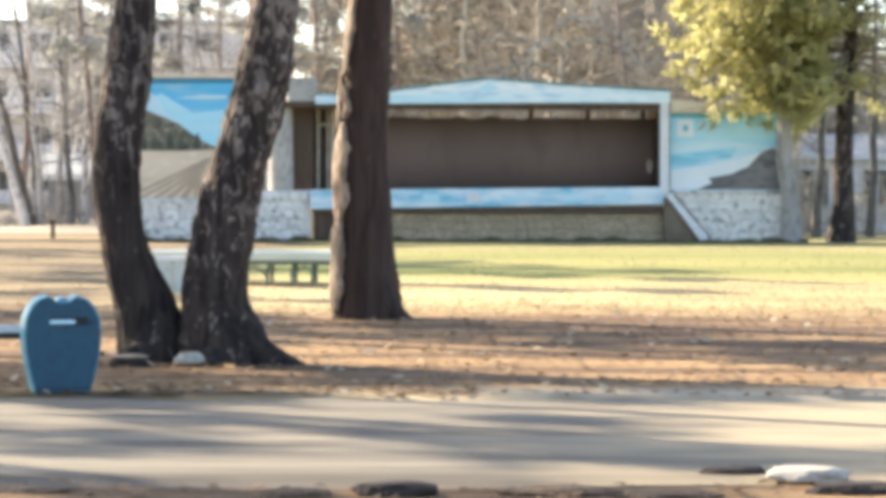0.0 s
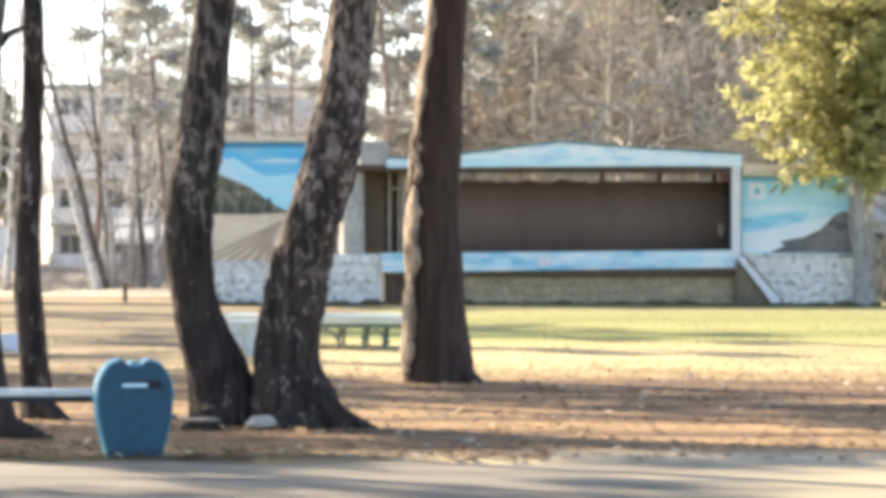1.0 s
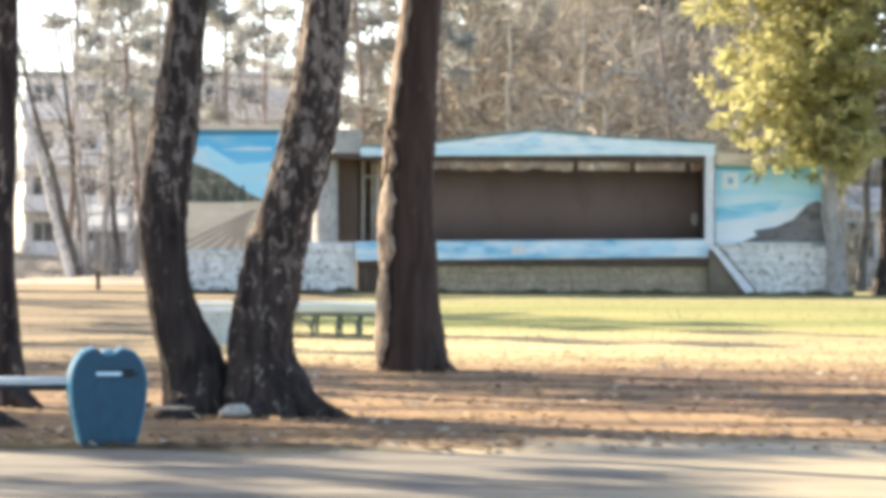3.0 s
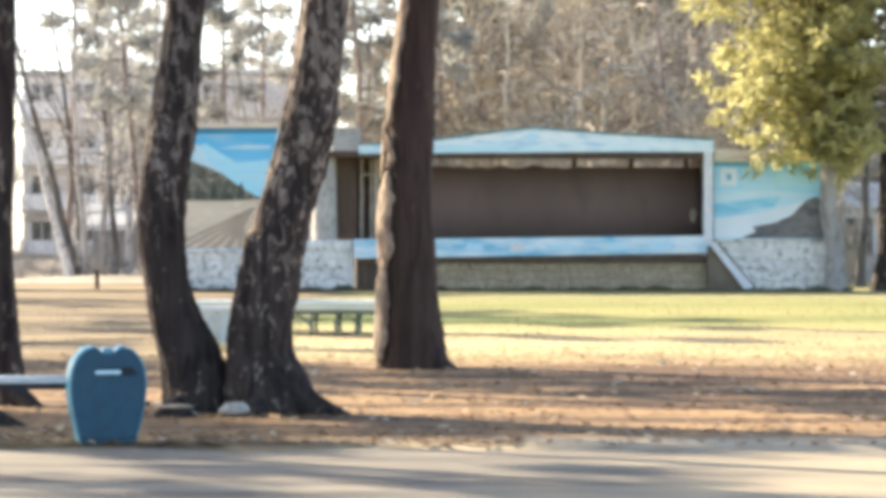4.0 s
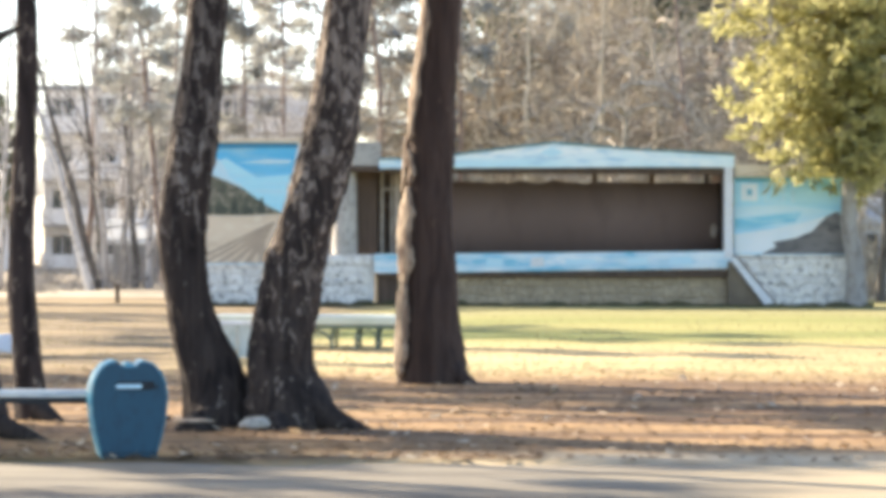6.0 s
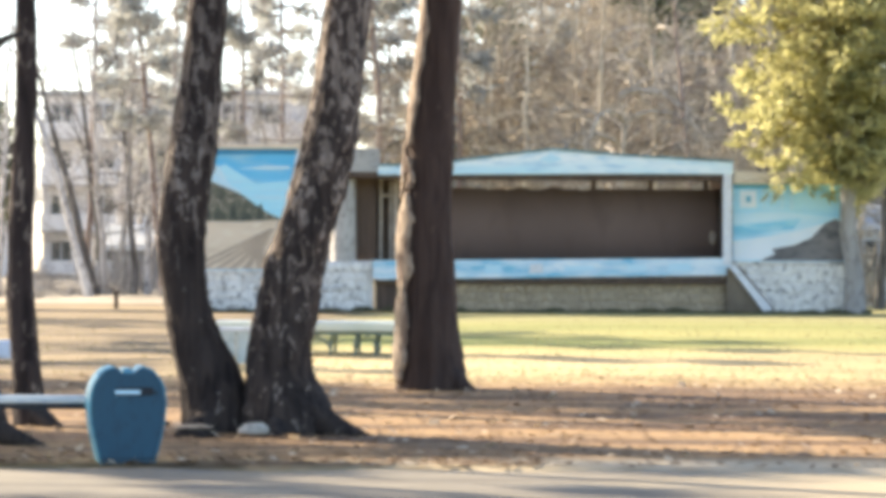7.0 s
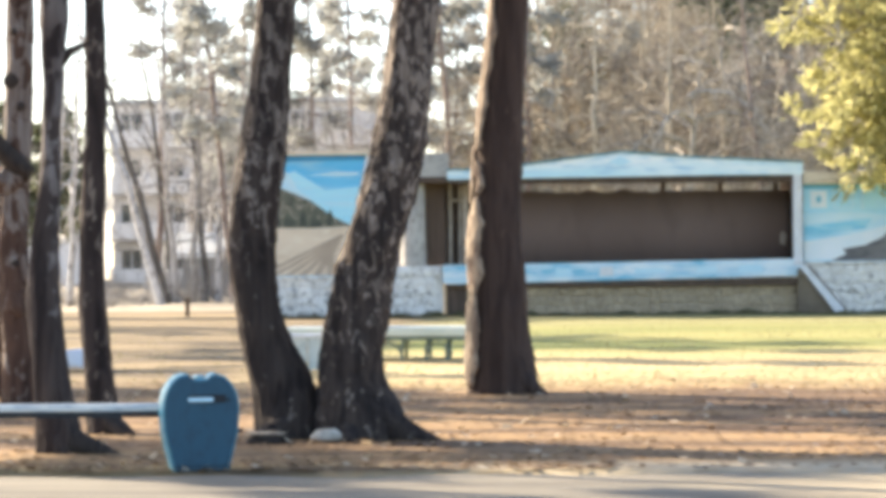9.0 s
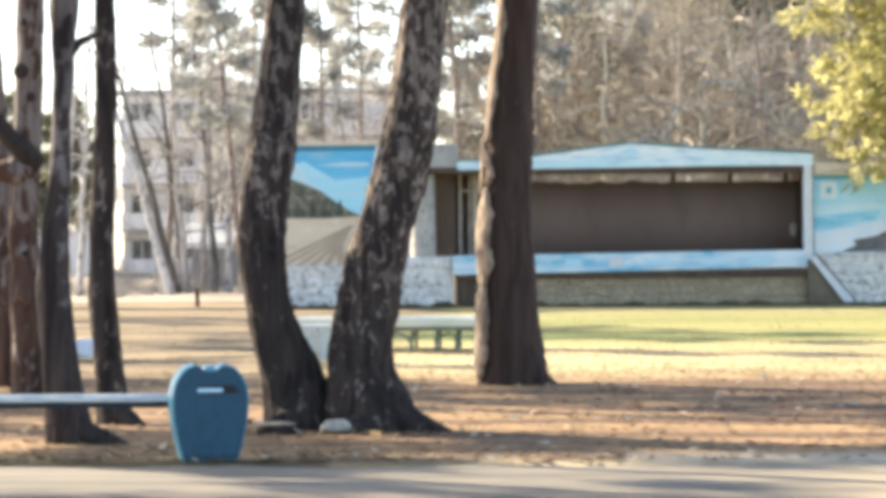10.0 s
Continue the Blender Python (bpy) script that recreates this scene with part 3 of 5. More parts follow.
def pine_tree(name, label, height, radius, seed, bark, needles, reach=2.6, first=0.45, whorls=30, needle=0.4, lean=(0, 0), group="", count=9, per=4):
    rng = random.Random(seed)
    ob = thing(name, label, "tree", None, group)
    steps = 12
    pts = [Vector((lean[0] * i / steps + rng.gauss(0, 0.05), lean[1] * i / steps + rng.gauss(0, 0.05), height * i / steps - (0.15 if i == 0 else 0))) for i in range(steps + 1)]
    g = Geo()
    tube(g, pts, [radius * (1.3 if i == 0 else 1 - 0.8 * i / steps) for i in range(steps + 1)], 10, 0.12)
    part("trunk", g, bark, ob, smooth=True)
    wood, green = pine_crown(rng, pts, height, reach, first, whorls, needle, count, per=per)
    tagged(part("limbwork", wood, bark, ob), kind="stuff")
    tagged(part("crown", green, needles, ob), kind="stuff")
    return ob


# ---------------- ground ----------------
def smooth(a, b, v):
    t = min(max((v - a) / (b - a), 0.0), 1.0)
    return t * t * (3 - 2 * t)


def terrain(x, y):
    """Height of the ground: level park, wooded slope behind the stage."""
    z = 0.035 * noise.noise(Vector((x * 0.35, y * 0.35, 0))) * smooth(21.4, 24, y) if y < 60 else 0.03 * noise.noise(Vector((x * 0.2, y * 0.2, 0)))
    if 15.0 < y < 21.3:
        z = -0.06
    if y <= 15.0:
        z = -0.01 + 0.04 * noise.noise(Vector((x * 1.5, y * 1.5, 3)))
    right = smooth(-9, 3, x - (y - 90) * 0.05) * (1 - smooth(0.105 * y, 0.135 * y, x))
    z += smooth(91, 165, y) * (0.6 + 15.0 * right) + smooth(165, 600, y) * 6 * right
    z += smooth(95, 120, y) * 0.8 * noise.noise(Vector((x * 0.08, y * 0.08, 7)))
    return z


def build_ground():
    xs = sorted(set(np.round(np.concatenate([np.linspace(-900, -60, 12), np.linspace(-60, 60, 81), np.linspace(60, 900, 12)]), 3)))
    ys = sorted(set(np.round(np.concatenate([np.linspace(-300, 10, 8), np.linspace(10, 14.9, 12), [15.0, 15.1, 21.2, 21.35], np.linspace(21.5, 60, 78), np.linspace(60, 200, 71), np.linspace(210, 1800, 20)]), 3)))
    g = Geo()
    for y in ys:
        for x in xs:
            g.v.append((x, y, terrain(x, y)))
    n = len(xs)
    for j in range(len(ys) - 1):
        for i in range(n - 1):
            a = j * n + i
            g.f.append((a, a + 1, a + 1 + n, a + n))
    ob = part("ground", g, M_GROUND, smooth=True)
    tagged(ob, "leaf-strewn brown park earth turning to straw-coloured and green grass", "ground", kind="structure")


build_ground()


def build_road():
    g = Geo()
    xs = np.linspace(-60, 60, 361)
    rows = [15.12, 15.3, 16.5, 18.0, 19.5, 20.9, 21.25]
    zs = [-0.04, 0.0, 0.015, 0.02, 0.015, 0.0, -0.05]
    for y, z in zip(rows, zs):
        for x in xs:
            edge = 0.45 * noise.noise(Vector((x * 0.8, y * 0.2, 2))) if y > 20.5 else 0
            g.v.append((x, y + edge, z))
    n = len(xs)
    for j in range(len(rows) - 1):
        for i in range(n - 1):
            a = j * n + i
            g.f.append((a, a + 1, a + 1 + n, a + n))
    ob = part("road", g, M_ROAD, smooth=True)
    tagged(ob, "worn grey asphalt park road with crumbling edges", "road", kind="structure")


build_road()


# ---------------- stage ----------------
STAGE = pose(1.3, 80.8, 0, 0, 0, 4)


def rubble(parent, x0, x1, z0, z1, y, material, size, seed, skew=None):
    """Uneven flat stones, each its own piece, standing proud of a wall's face at y."""
    rng = random.Random(seed)
    rows = max(1, round((z1 - z0) / (size * 0.8)))
    rh = (z1 - z0) / rows
    jit = {}

    def corner(i, j):
        key = (i, j)
        if key not in jit:
            jit[key] = (rng.uniform(-0.36, 0.36) * size, rng.uniform(-0.34, 0.34) * rh)
        return jit[key]
    cols = max(1, round((x1 - x0) / size))
    cw = (x1 - x0) / cols
    for j in range(rows):
        for i in range(cols):
            cs = []
            for a, b in ((i, j), (i + 1, j), (i + 1, j + 1), (i, j + 1)):
                dx, dz = corner(a, b)
                dx = 0 if a in (0, cols) else dx
                dz = 0 if b in (0, rows) else dz
                cs.append(Vector((x0 + a * cw + dx, 0, z0 + b * rh + dz)))
            mid = sum(cs, Vector()) / 4
            if skew and not skew(mid.x, mid.z):
                continue
            out = rng.uniform(0.015, 0.055)
            g = Geo()
            ring0, ring1 = [], []
            for k in range(4):
                p, q = cs[k], cs[(k + 1) % 4]
                for t in (0.12, 0.5, 0.88):
                    e = p.lerp(q, t)
                    e = e.lerp(mid, 0.03 + rng.uniform(0, 0.05) + (0.05 if t != 0.5 else 0))
                    ring0.append(Vector((e.x, y, e.z)))
                    ring1.append(Vector((e.x + (mid.x - e.x) * 0.25, y - out, e.z + (mid.z - e.z) * 0.25)))
            g.v = ring0 + ring1 + [Vector((mid.x, y - out - 0.012, mid.z))]
            n = len(ring0)
            for k in range(n):
                g.f.append((k, (k + 1) % n, n + (k + 1) % n, n + k))
                g.f.append((n + k, n + (k + 1) % n, 2 * n))
            part("stone", g, material, parent)


def build_stage():
    s = thing("open_air_stage", "open-air concert stage with pale blue roof and brown backcloth", "stage", STAGE)
    X0, X1 = -5.05, 5.28
    # floor apron and base
    part("stage_floor", block(X0 + 0.02, X1, 0.06, 7.0, 1.30, 1.50, 0.01), M_CONCRETE, s)
    fascia = part("apron_fascia", slab([(-5.12, 1.49), (-5.12, 0.97), (-4.95, 0.94), (X1, 1.10), (X1, 1.60)], -0.05, 0.05, 0.01), M_FASCIA, s, "blue and white painted apron board")
    for x, w, h in ((-0.62, 0.42, 0.30), (-1.9, 0.5, 0.26), (0.4, 0.9, 0.16), (2.2, 0.6, 0.2), (3.4, 0.7, 0.24), (-3.2, 0.5, 0.22)):
        z = 1.28 + 0.012 * x
        part("painted_patch", slab([(x, z - h / 2), (x + w, z - h / 2 + 0.02), (x + w * 0.95, z + h / 2), (x + 0.04, z + h / 2 - 0.02)], -0.056, -0.05), M_WHITE if w < 0.5 else M_SKYPALE, fascia)
    part("apron_soffit", block(X0, X1, 0.0, 0.62, 0.84, 1.02, 0.01), M_WOOD, s, "dark brown beam under the apron")
    base = part("base_wall", block(X0, X1 - 0.1, 0.2, 0.9, -0.2, 0.86, 0.01), M_MORTAR_TAN, s)
    rubble(base, X0, X1 - 0.1, 0.0, 0.84, 0.2, M_STONE_TAN, 0.36, 11)
    # back wall with the cloth and a row of openings above it
    yb = 1.6
    g = Geo()
    n = 60
    for i in range(n + 1):
        x = -3.6 + (8.72 + 0.0) * i / n
        top = 3.62 + 0.03 * noise.noise(Vector((x * 1.4, 0, 0))) + (0.10 * noise.noise(Vector((x * 2.2, 5, 0))) if x < 1.2 else 0)
        for z in (1.50, top):
            g.v.append((x, yb + 0.015 * math.sin(x * 3.0), z))
    for i in range(n):
        g.f.append((2 * i, 2 * i + 2, 2 * i + 3, 2 * i + 1))
    cloth = part("backcloth", g, M_BROWN, s, "dark brown cloth with a ragged top edge", smooth=True)
    sol = cloth.modifiers.new("thickness", "SOLIDIFY")
    sol.thickness = 0.02
    part("torn_patch", slab([(4.86, 2.05), (4.98, 1.98), (5.05, 2.3), (4.93, 2.42), (4.85, 2.3)], yb - 0.05, yb - 0.03), M_CREAM, cloth)
    part("back_wall", block(-3.6, 5.15, yb + 0.06, yb + 0.2, 1.50, 3.60, 0.01), M_CONCRETE, s)
    part("back_beam", block(-3.7, 5.2, yb + 0.05, yb + 0.25, 3.93, 4.1, 0.01), M_WOOD, s)
    for x in (1.42, 3.12, 4.75):
        part("post", block(x - 0.07, x + 0.07, yb + 0.02, yb + 0.18, 3.55, 3.95, 0.005), M_WOOD, s)
    # roof
    roof = part("roof", slab([(-4.95, 4.17), (0.02, 4.66), (5.2, 4.33), (5.2, 4.0), (-4.95, 3.98)], 0.05, 4.2), M_ROOF, s, "dark felt roof, shallow gable")
    part("roof_fascia", slab([(-4.98, 4.22), (-4.3, 4.24), (-2.7, 4.36), (-1.0, 4.58), (0.02, 4.70), (1.2, 4.61), (2.6, 4.52), (5.30, 4.38), (5.30, 4.02), (2.5, 4.02), (-4.98, 3.95)], -0.10, 0.03, 0.012), M_ROOF_EDGE, roof, "pale blue painted roof fascia")
    part("roof_edge_strip", slab([(-4.98, 4.20), (-4.3, 4.22), (-2.7, 4.34), (-1.0, 4.56), (0.02, 4.68), (1.2, 4.59), (2.6, 4.50), (5.30, 4.36), (5.30, 4.42), (2.6, 4.56), (1.2, 4.66), (0.02, 4.75), (-1.0, 4.63), (-2.7, 4.41), (-4.3, 4.28), (-4.98, 4.26)], -0.13, -0.104), M_EDGE, roof, "dark teal strip along the roof edge")
    part("fascia_emblem", slab([(-0.35, 4.42), (0.0, 4.60), (0.35, 4.43), (0.0, 4.30)], -0.108, -0.10), M_SKYPALE, roof)
    part("roof_beam", block(-4.9, 5.15, 0.03, 0.22, 3.82, 3.98, 0.01), M_WOOD, s)
    part("ceiling", block(-4.8, 5.1, 0.22, 4.0, 3.92, 3.97, 0.0), M_WOOD, s)
    # columns
    part("column", block(5.02, 5.27, -0.08, 0.2, 1.40, 4.05, 0.02), M_WHITE, s, "white painted corner column")
    part("side_wall", block(5.15, 5.27, 0.24, 3.6, 1.5, 3.95, 0.01), M_WOOD, s)
    part("side_wall", block(-5.66, -5.0, 0.9, 4.0, 1.45, 3.95, 0.03), M_WOOD, s)
    # tall slats at the open end
    for x, w, mt in ((-4.86, 0.10, M_CREAM), (-4.58, 0.07, M_CREAM), (-4.42, 0.16, M_CREAM), (-4.12, 0.10, M_WOOD), (-3.95, 0.12, M_CREAM), (-3.72, 0.08, M_CREAM)):
        part("slat", block(x - w / 2, x + w / 2, 1.2, 1.28, 1.48, 3.93, 0.008), mt, s)
    part("slat_backing", block(-4.98, -3.55, 1.9, 1.96, 1.5, 3.92, 0.005), M_WOOD, s)
    part("rail", block(-4.9, -3.6, 1.28, 1.33, 2.85, 2.95, 0.005), M_WOOD, s)
    part("rail", block(-4.9, -3.6, 1.28, 1.33, 3.35, 3.43, 0.005), M_CREAM, s)
    bm = bmesh.new()
    bmesh.ops.create_cone(bm, cap_ends=True, segments=28, radius1=0.37, radius2=0.33, depth=2.55, matrix=Matrix.Translation((-5.95, 0.6, 2.73)))
    part("round_pillar", bm, M_PILLAR, s, "round whitewashed pillar", smooth=True)
    part("end_block", block(-5.75, -4.92, 0.0, 1.6, 4.02, 4.72, 0.03), M_CONCRETE, s, "grey concrete end block of the roof")
    part("end_lintel", block(-5.85, -4.9, -0.04, 0.3, 3.86, 4.03, 0.02), M_WOOD, s)
    # dark wood block added in place of the shaded recess at this end
    part("base_recess_block", block(X0 + 0.05, X0 + 0.62, 0.14, 0.19, 0.08, 0.82, 0.01), M_WOOD, s, "dark block standing in for a recess in the base")
    part("stair_side", slab([(5.12, 1.30), (5.24, 1.28), (6.24, 0.02), (5.12, 0.02)], -0.14, -0.04), M_CONCRETE_DARK, s, "dark grey side of the stair")
    # solid dark strip, put in for the shade of the gap along the stringer
    part("stair_shadow_gap", slab([(5.33, 1.38), (5.47, 1.38), (6.56, 0.06), (6.43, 0.06)], -0.12, -0.06), M_CONCRETE_DARK, s, "dark strip painting the shaded gap beside the stair")
    # stair at the end of the apron
    st = part("stair_stringer", slab([(5.16, 1.36), (5.32, 1.42), (6.42, 0.14), (6.38, 0.0), (6.20, 0.0)], -0.30, -0.16, 0.008), M_WHITE, s, "whitewashed sloping stair side")
    for i in range(7):
        part("step", block(5.22 + 0.15 * i, 5.42 + 0.15 * i, -0.15, 0.45, 1.18 - 0.175 * i, 1.24 - 0.175 * i, 0.005), M_CONCRETE, s)
    return s


build_stage()


def build_left_wing():
    w = thing("left_mural_wing", "whitewashed rubble wing wall with a landscape mural on top", "wall", pose(0, 80.4, 0), "stage wings")
    wall = part("wall", block(-9.75, -3.8, 0.2, 0.7, -0.2, 1.15, 0.02), M_MORTAR, w)
    rubble(wall, -9.7, -4.0, 0.0, 1.14, 0.2, M_STONE, 0.33, 21)
    part("upper_wall", block(-5.34, -3.8, 0.2, 0.72, 1.152, 1.47, 0.02), M_MORTAR, w)
    part("coping", block(-9.8, -6.0, 0.12, 0.8, 1.12, 1.2, 0.015), M_STONE, w)
    rubble(wall, -5.3, -3.85, 1.14, 1.44, 0.2, M_STONE, 0.3, 22)
    # the board's outer edge leans inwards towards its foot
    p = part("mural_board", slab([(-9.3, 1.2), (-6.72, 1.2), (-6.0, 4.70), (-9.3, 4.70)], 0.25, 0.45), M_SKYBLUE, w, "painted sky board")
    part("white_edge", slab([(-6.72, 1.2), (-6.62, 1.2), (-5.90, 4.70), (-6.0, 4.70)], 0.2, 0.47), M_WHITE, w)
    part("top_trim", slab([(-9.35, 4.702), (-5.88, 4.702), (-5.84, 4.84), (-9.35, 4.80)], 0.10, 0.5, 0.01), M_CAP, w)
    y = 0.246
    # deep blue strip in place of the shadow that the top trim casts
    part("trim_shadow_strip", slab([(-9.28, 4.52), (-6.05, 4.55), (-6.03, 4.69), (-9.28, 4.69)], y - 0.003, y), M_TRIM_SHADE, p)
    part("painted_haze", slab([(-9.28, 3.9), (-8.1, 4.25), (-7.2, 3.7), (-6.2, 3.8), (-6.42, 2.66), (-9.28, 2.66)], y - 0.003, y), M_SKYMID, p)
    part("painted_cloud", slab([(-9.28, 4.45), (-8.9, 4.40), (-8.4, 4.28), (-8.2, 4.1), (-8.0, 3.72), (-7.6, 3.45), (-7.9, 3.3), (-9.28, 3.3)], y - 0.006, y - 0.003), M_SKYPALE, p)
    part("painted_wisp", slab([(-7.75, 4.12), (-6.9, 4.22), (-6.2, 4.2), (-6.25, 4.12), (-7.0, 4.1)], y - 0.006, y - 0.003), M_SKYPALE, p)
    part("painted_hill", slab([(-9.28, 3.92), (-8.75, 3.86), (-8.4, 3.72), (-8.05, 3.58), (-7.6, 3.38), (-7.2, 3.08), (-6.85, 2.86), (-6.44, 2.66), (-6.46, 2.5), (-9.28, 2.5)], y - 0.009, y - 0.006), M_MGREEN, p)
    for k in range(8):
        x, z = -8.95 + 0.26 * k + 0.07 * (k % 3), 2.58
        top = 0.46 - 0.03 * k + 0.16 * ((k * 5) % 3)
        part("painted_tree", slab([(x - 0.12, z), (x - 0.10, z + top * 0.6), (x, z + top), (x + 0.09, z + top * 0.55), (x + 0.12, z)], y - 0.0115 + 0.0003 * k, y - 0.009), M_MDARK, p)
    part("painted_field", slab([(-9.28, 2.62), (-7.6, 2.60), (-6.42, 2.66), (-6.715, 1.22), (-9.28, 1.22)], y - 0.015, y - 0.012), M_MTAN, p)
    for k in range(6):
        x = -9.25 + 0.42 * k
        part("painted_furrow", slab([(x, 1.23), (x + 0.2, 1.23), (-6.62 - 0.07 * k, 2.36 - 0.1 * k), (-6.75 - 0.09 * k, 2.42 - 0.11 * k)], y - 0.018 - 0.003 * k, y - 0.015 - 0.003 * k), M_MBROWN, p)


def build_right_wing():
    w = thing("right_mural_wing", "whitewashed rubble wing wall with a blue seaside mural", "wall", pose(0, 81.2, 0), "stage wings")
    wall = part("wall", block(6.62, 10.02, 0.2, 0.75, -0.2, 1.46, 0.06), M_MORTAR, w)

    def inside(x, z):
        return z < 1.45 - max(0, x - 9.7) * 1.2
    rubble(wall, 6.66, 10.0, 0.0, 1.42, 0.2, M_STONE, 0.34, 31, skew=inside)
    part("coping", block(6.6, 10.0, 0.12, 0.8, 1.42, 1.5, 0.02), M_STONE, w)
    p = part("mural_board", block(6.62, 9.85, 0.3, 0.5, 1.5, 3.74, 0.01), M_TEAL, w, "painted blue board")
    part("cap", slab([(6.62, 3.75), (6.62, 4.12), (8.3, 4.05), (8.36, 3.75)], 0.1, 0.7, 0.02), M_CAP, w, "tan weathered coping")
    part("white_edge", block(8.28, 8.37, 0.24, 0.298, 3.0, 3.75, 0.01), M_SKYPALE, w)
    y = 0.297
    part("painted_sea", slab([(6.64, 2.9), (8.0, 2.95), (9.8, 2.75), (9.8, 2.2), (8.4, 2.3), (6.64, 2.35)], y - 0.003, y), M_SKYPALE, p)
    part("painted_band", slab([(6.64, 2.55), (8.6, 2.75), (8.4, 2.45), (6.64, 2.25)], y - 0.006, y - 0.003), M_BANDBLUE, p)
    part("painted_wave", slab([(6.64, 2.1), (8.3, 2.35), (9.3, 2.62), (9.3, 2.4), (7.6, 1.55), (6.64, 1.52)], y - 0.009, y - 0.006), M_PAINTWHITE, p)
    part("painted_rock", slab([(7.4, 1.52), (7.85, 1.72), (7.75, 1.86), (8.4, 1.98), (8.9, 2.2), (9.3, 2.62), (9.6, 2.75), (9.83, 2.6), (9.83, 1.52)], y - 0.012, y - 0.009), M_MGREY, p)
    part("painted_sign", block(6.82, 7.30, y - 0.01, y, 3.06, 3.56, 0.0), M_PAINTWHITE, p)
    part("painted_spot", block(7.0, 7.14, y - 0.014, y - 0.0105, 3.22, 3.40, 0.0), M_DEEPTEAL, p)
    part("painted_top_band", block(6.64, 8.26, y - 0.006, y, 3.62, 3.735, 0.0), M_DEEPTEAL, p)
    for x in (7.48, 8.02):
        part("painted_bar", block(x, x + 0.06, y - 0.006, y, 3.02, 3.615, 0.0), M_SKYPALE, p)
    for z in (3.28, 3.02):
        part("painted_bar", block(7.545, 8.015, y - 0.006, y, z, z + 0.05, 0.0), M_SKYPALE, p)


build_left_wing()
build_right_wing()


# ---------------- near trees ----------------
def trunk_part(ob, rows, y, base, material, step=0.05, seg=40, rough=0.10, top=None, lean_y=0.0, grain=7.0):
    pts = resample(rows, step)
    path = [Vector((x - base[0], y - base[1] + lean_y * max(z, 0), z - base[2])) for x, z, r in pts]
    rad = [r for _, _, r in pts]
    if top:
        d = (path[-1] - path[-12]).normalized()
        p, r = path[-1], rad[-1]
        n = 24
        for i in range(1, n + 1):
            d = (d + Vector((0, 0, 0.06))).normalized()
            p = p + d * top / n
            path.append(p.copy())
            rad.append(r * (1 - 0.8 * i / n))
    g = Geo()
    tube(g, path, rad, seg, rough, grain=grain)
    part("trunk", g, material, ob, smooth=True)
    return path


def crown_for(ob, path, seed, bark, needles, height=14, reach=3.2, first=0.45, whorls=26, needle=0.45, count=8, per=4):
    rng = random.Random(seed)
    wood, green = pine_crown(rng, path[-25:], height, reach, first, whorls, needle, count, per=per)
    tagged(part("limbwork", wood, bark, ob), kind="stuff")
    tagged(part("crown", green, needles, ob), kind="stuff")


def root(ob, pts, radii, material):
    g = Geo()
    tube(g, pts, radii, 12, 0.15, grain=9)
    part("root", g, material, ob, smooth=True)


def build_twin_tree():
    base = Vector((-2.3, 25.5, 0))
    ob = thing("twin_tree", "twin-trunked tree with dark furrowed bark and spreading roots", "tree", pose(*base))
    left = [(-2.784, 3.3, 0.188), (-2.826, 2.888, 0.209), (-2.88, 2.527, 0.222), (-2.929, 2.167, 0.219), (-2.97, 1.755, 0.219), (-2.962, 1.445, 0.211), (-2.931, 1.239, 0.206), (-2.877, 0.982, 0.219), (-2.80, 0.724, 0.25), (-2.70, 0.48, 0.29), (-2.63, 0.209, 0.335), (-2.609, -0.08, 0.36)]
    right = [(-1.511, 3.293, 0.218), (-1.547, 2.985, 0.228), (-1.598, 2.678, 0.244), (-1.67, 2.37, 0.249), (-1.747, 2.062, 0.249), (-1.85, 1.754, 0.254), (-1.929, 1.446, 0.272), (-1.994, 1.138, 0.28), (-2.042, 0.83, 0.287), (-2.052, 0.522, 0.31), (-2.03, 0.266, 0.365), (-2.0, 0.061, 0.40), (-1.98, -0.1, 0.44)]
    a = trunk_part(ob, left, 25.55, base, M_BARK_LEFT, top=10.5, rough=0.12, grain=10.0)
    b = trunk_part(ob, right, 25.4, base, M_BARK_RIGHT, top=10.5, rough=0.17, grain=9.5)
    root(ob, [(0.34, -0.10, 0.42), (0.50, -0.20, 0.20), (0.70, -0.30, 0.05), (0.92, -0.40, -0.01), (1.15, -0.5, -0.07)], [0.24, 0.22, 0.16, 0.10, 0.04], M_BARK_LEFT)
    root(ob, [(-0.3, -0.1, 0.15), (-0.5, -0.35, 0.03), (-0.7, -0.5, -0.06)], [0.16, 0.1, 0.04], M_BARK_LEFT)
    root(ob, [(0.2, -0.1, 0.2), (0.25, -0.45, 0.04), (0.3, -0.7, -0.05)], [0.2, 0.12, 0.05], M_BARK_LEFT)
    crown_for(ob, a, 3, M_BARK, M_NEEDLE, first=0.5)
    crown_for(ob, b, 4, M_BARK, M_NEEDLE, first=0.5)


build_twin_tree()


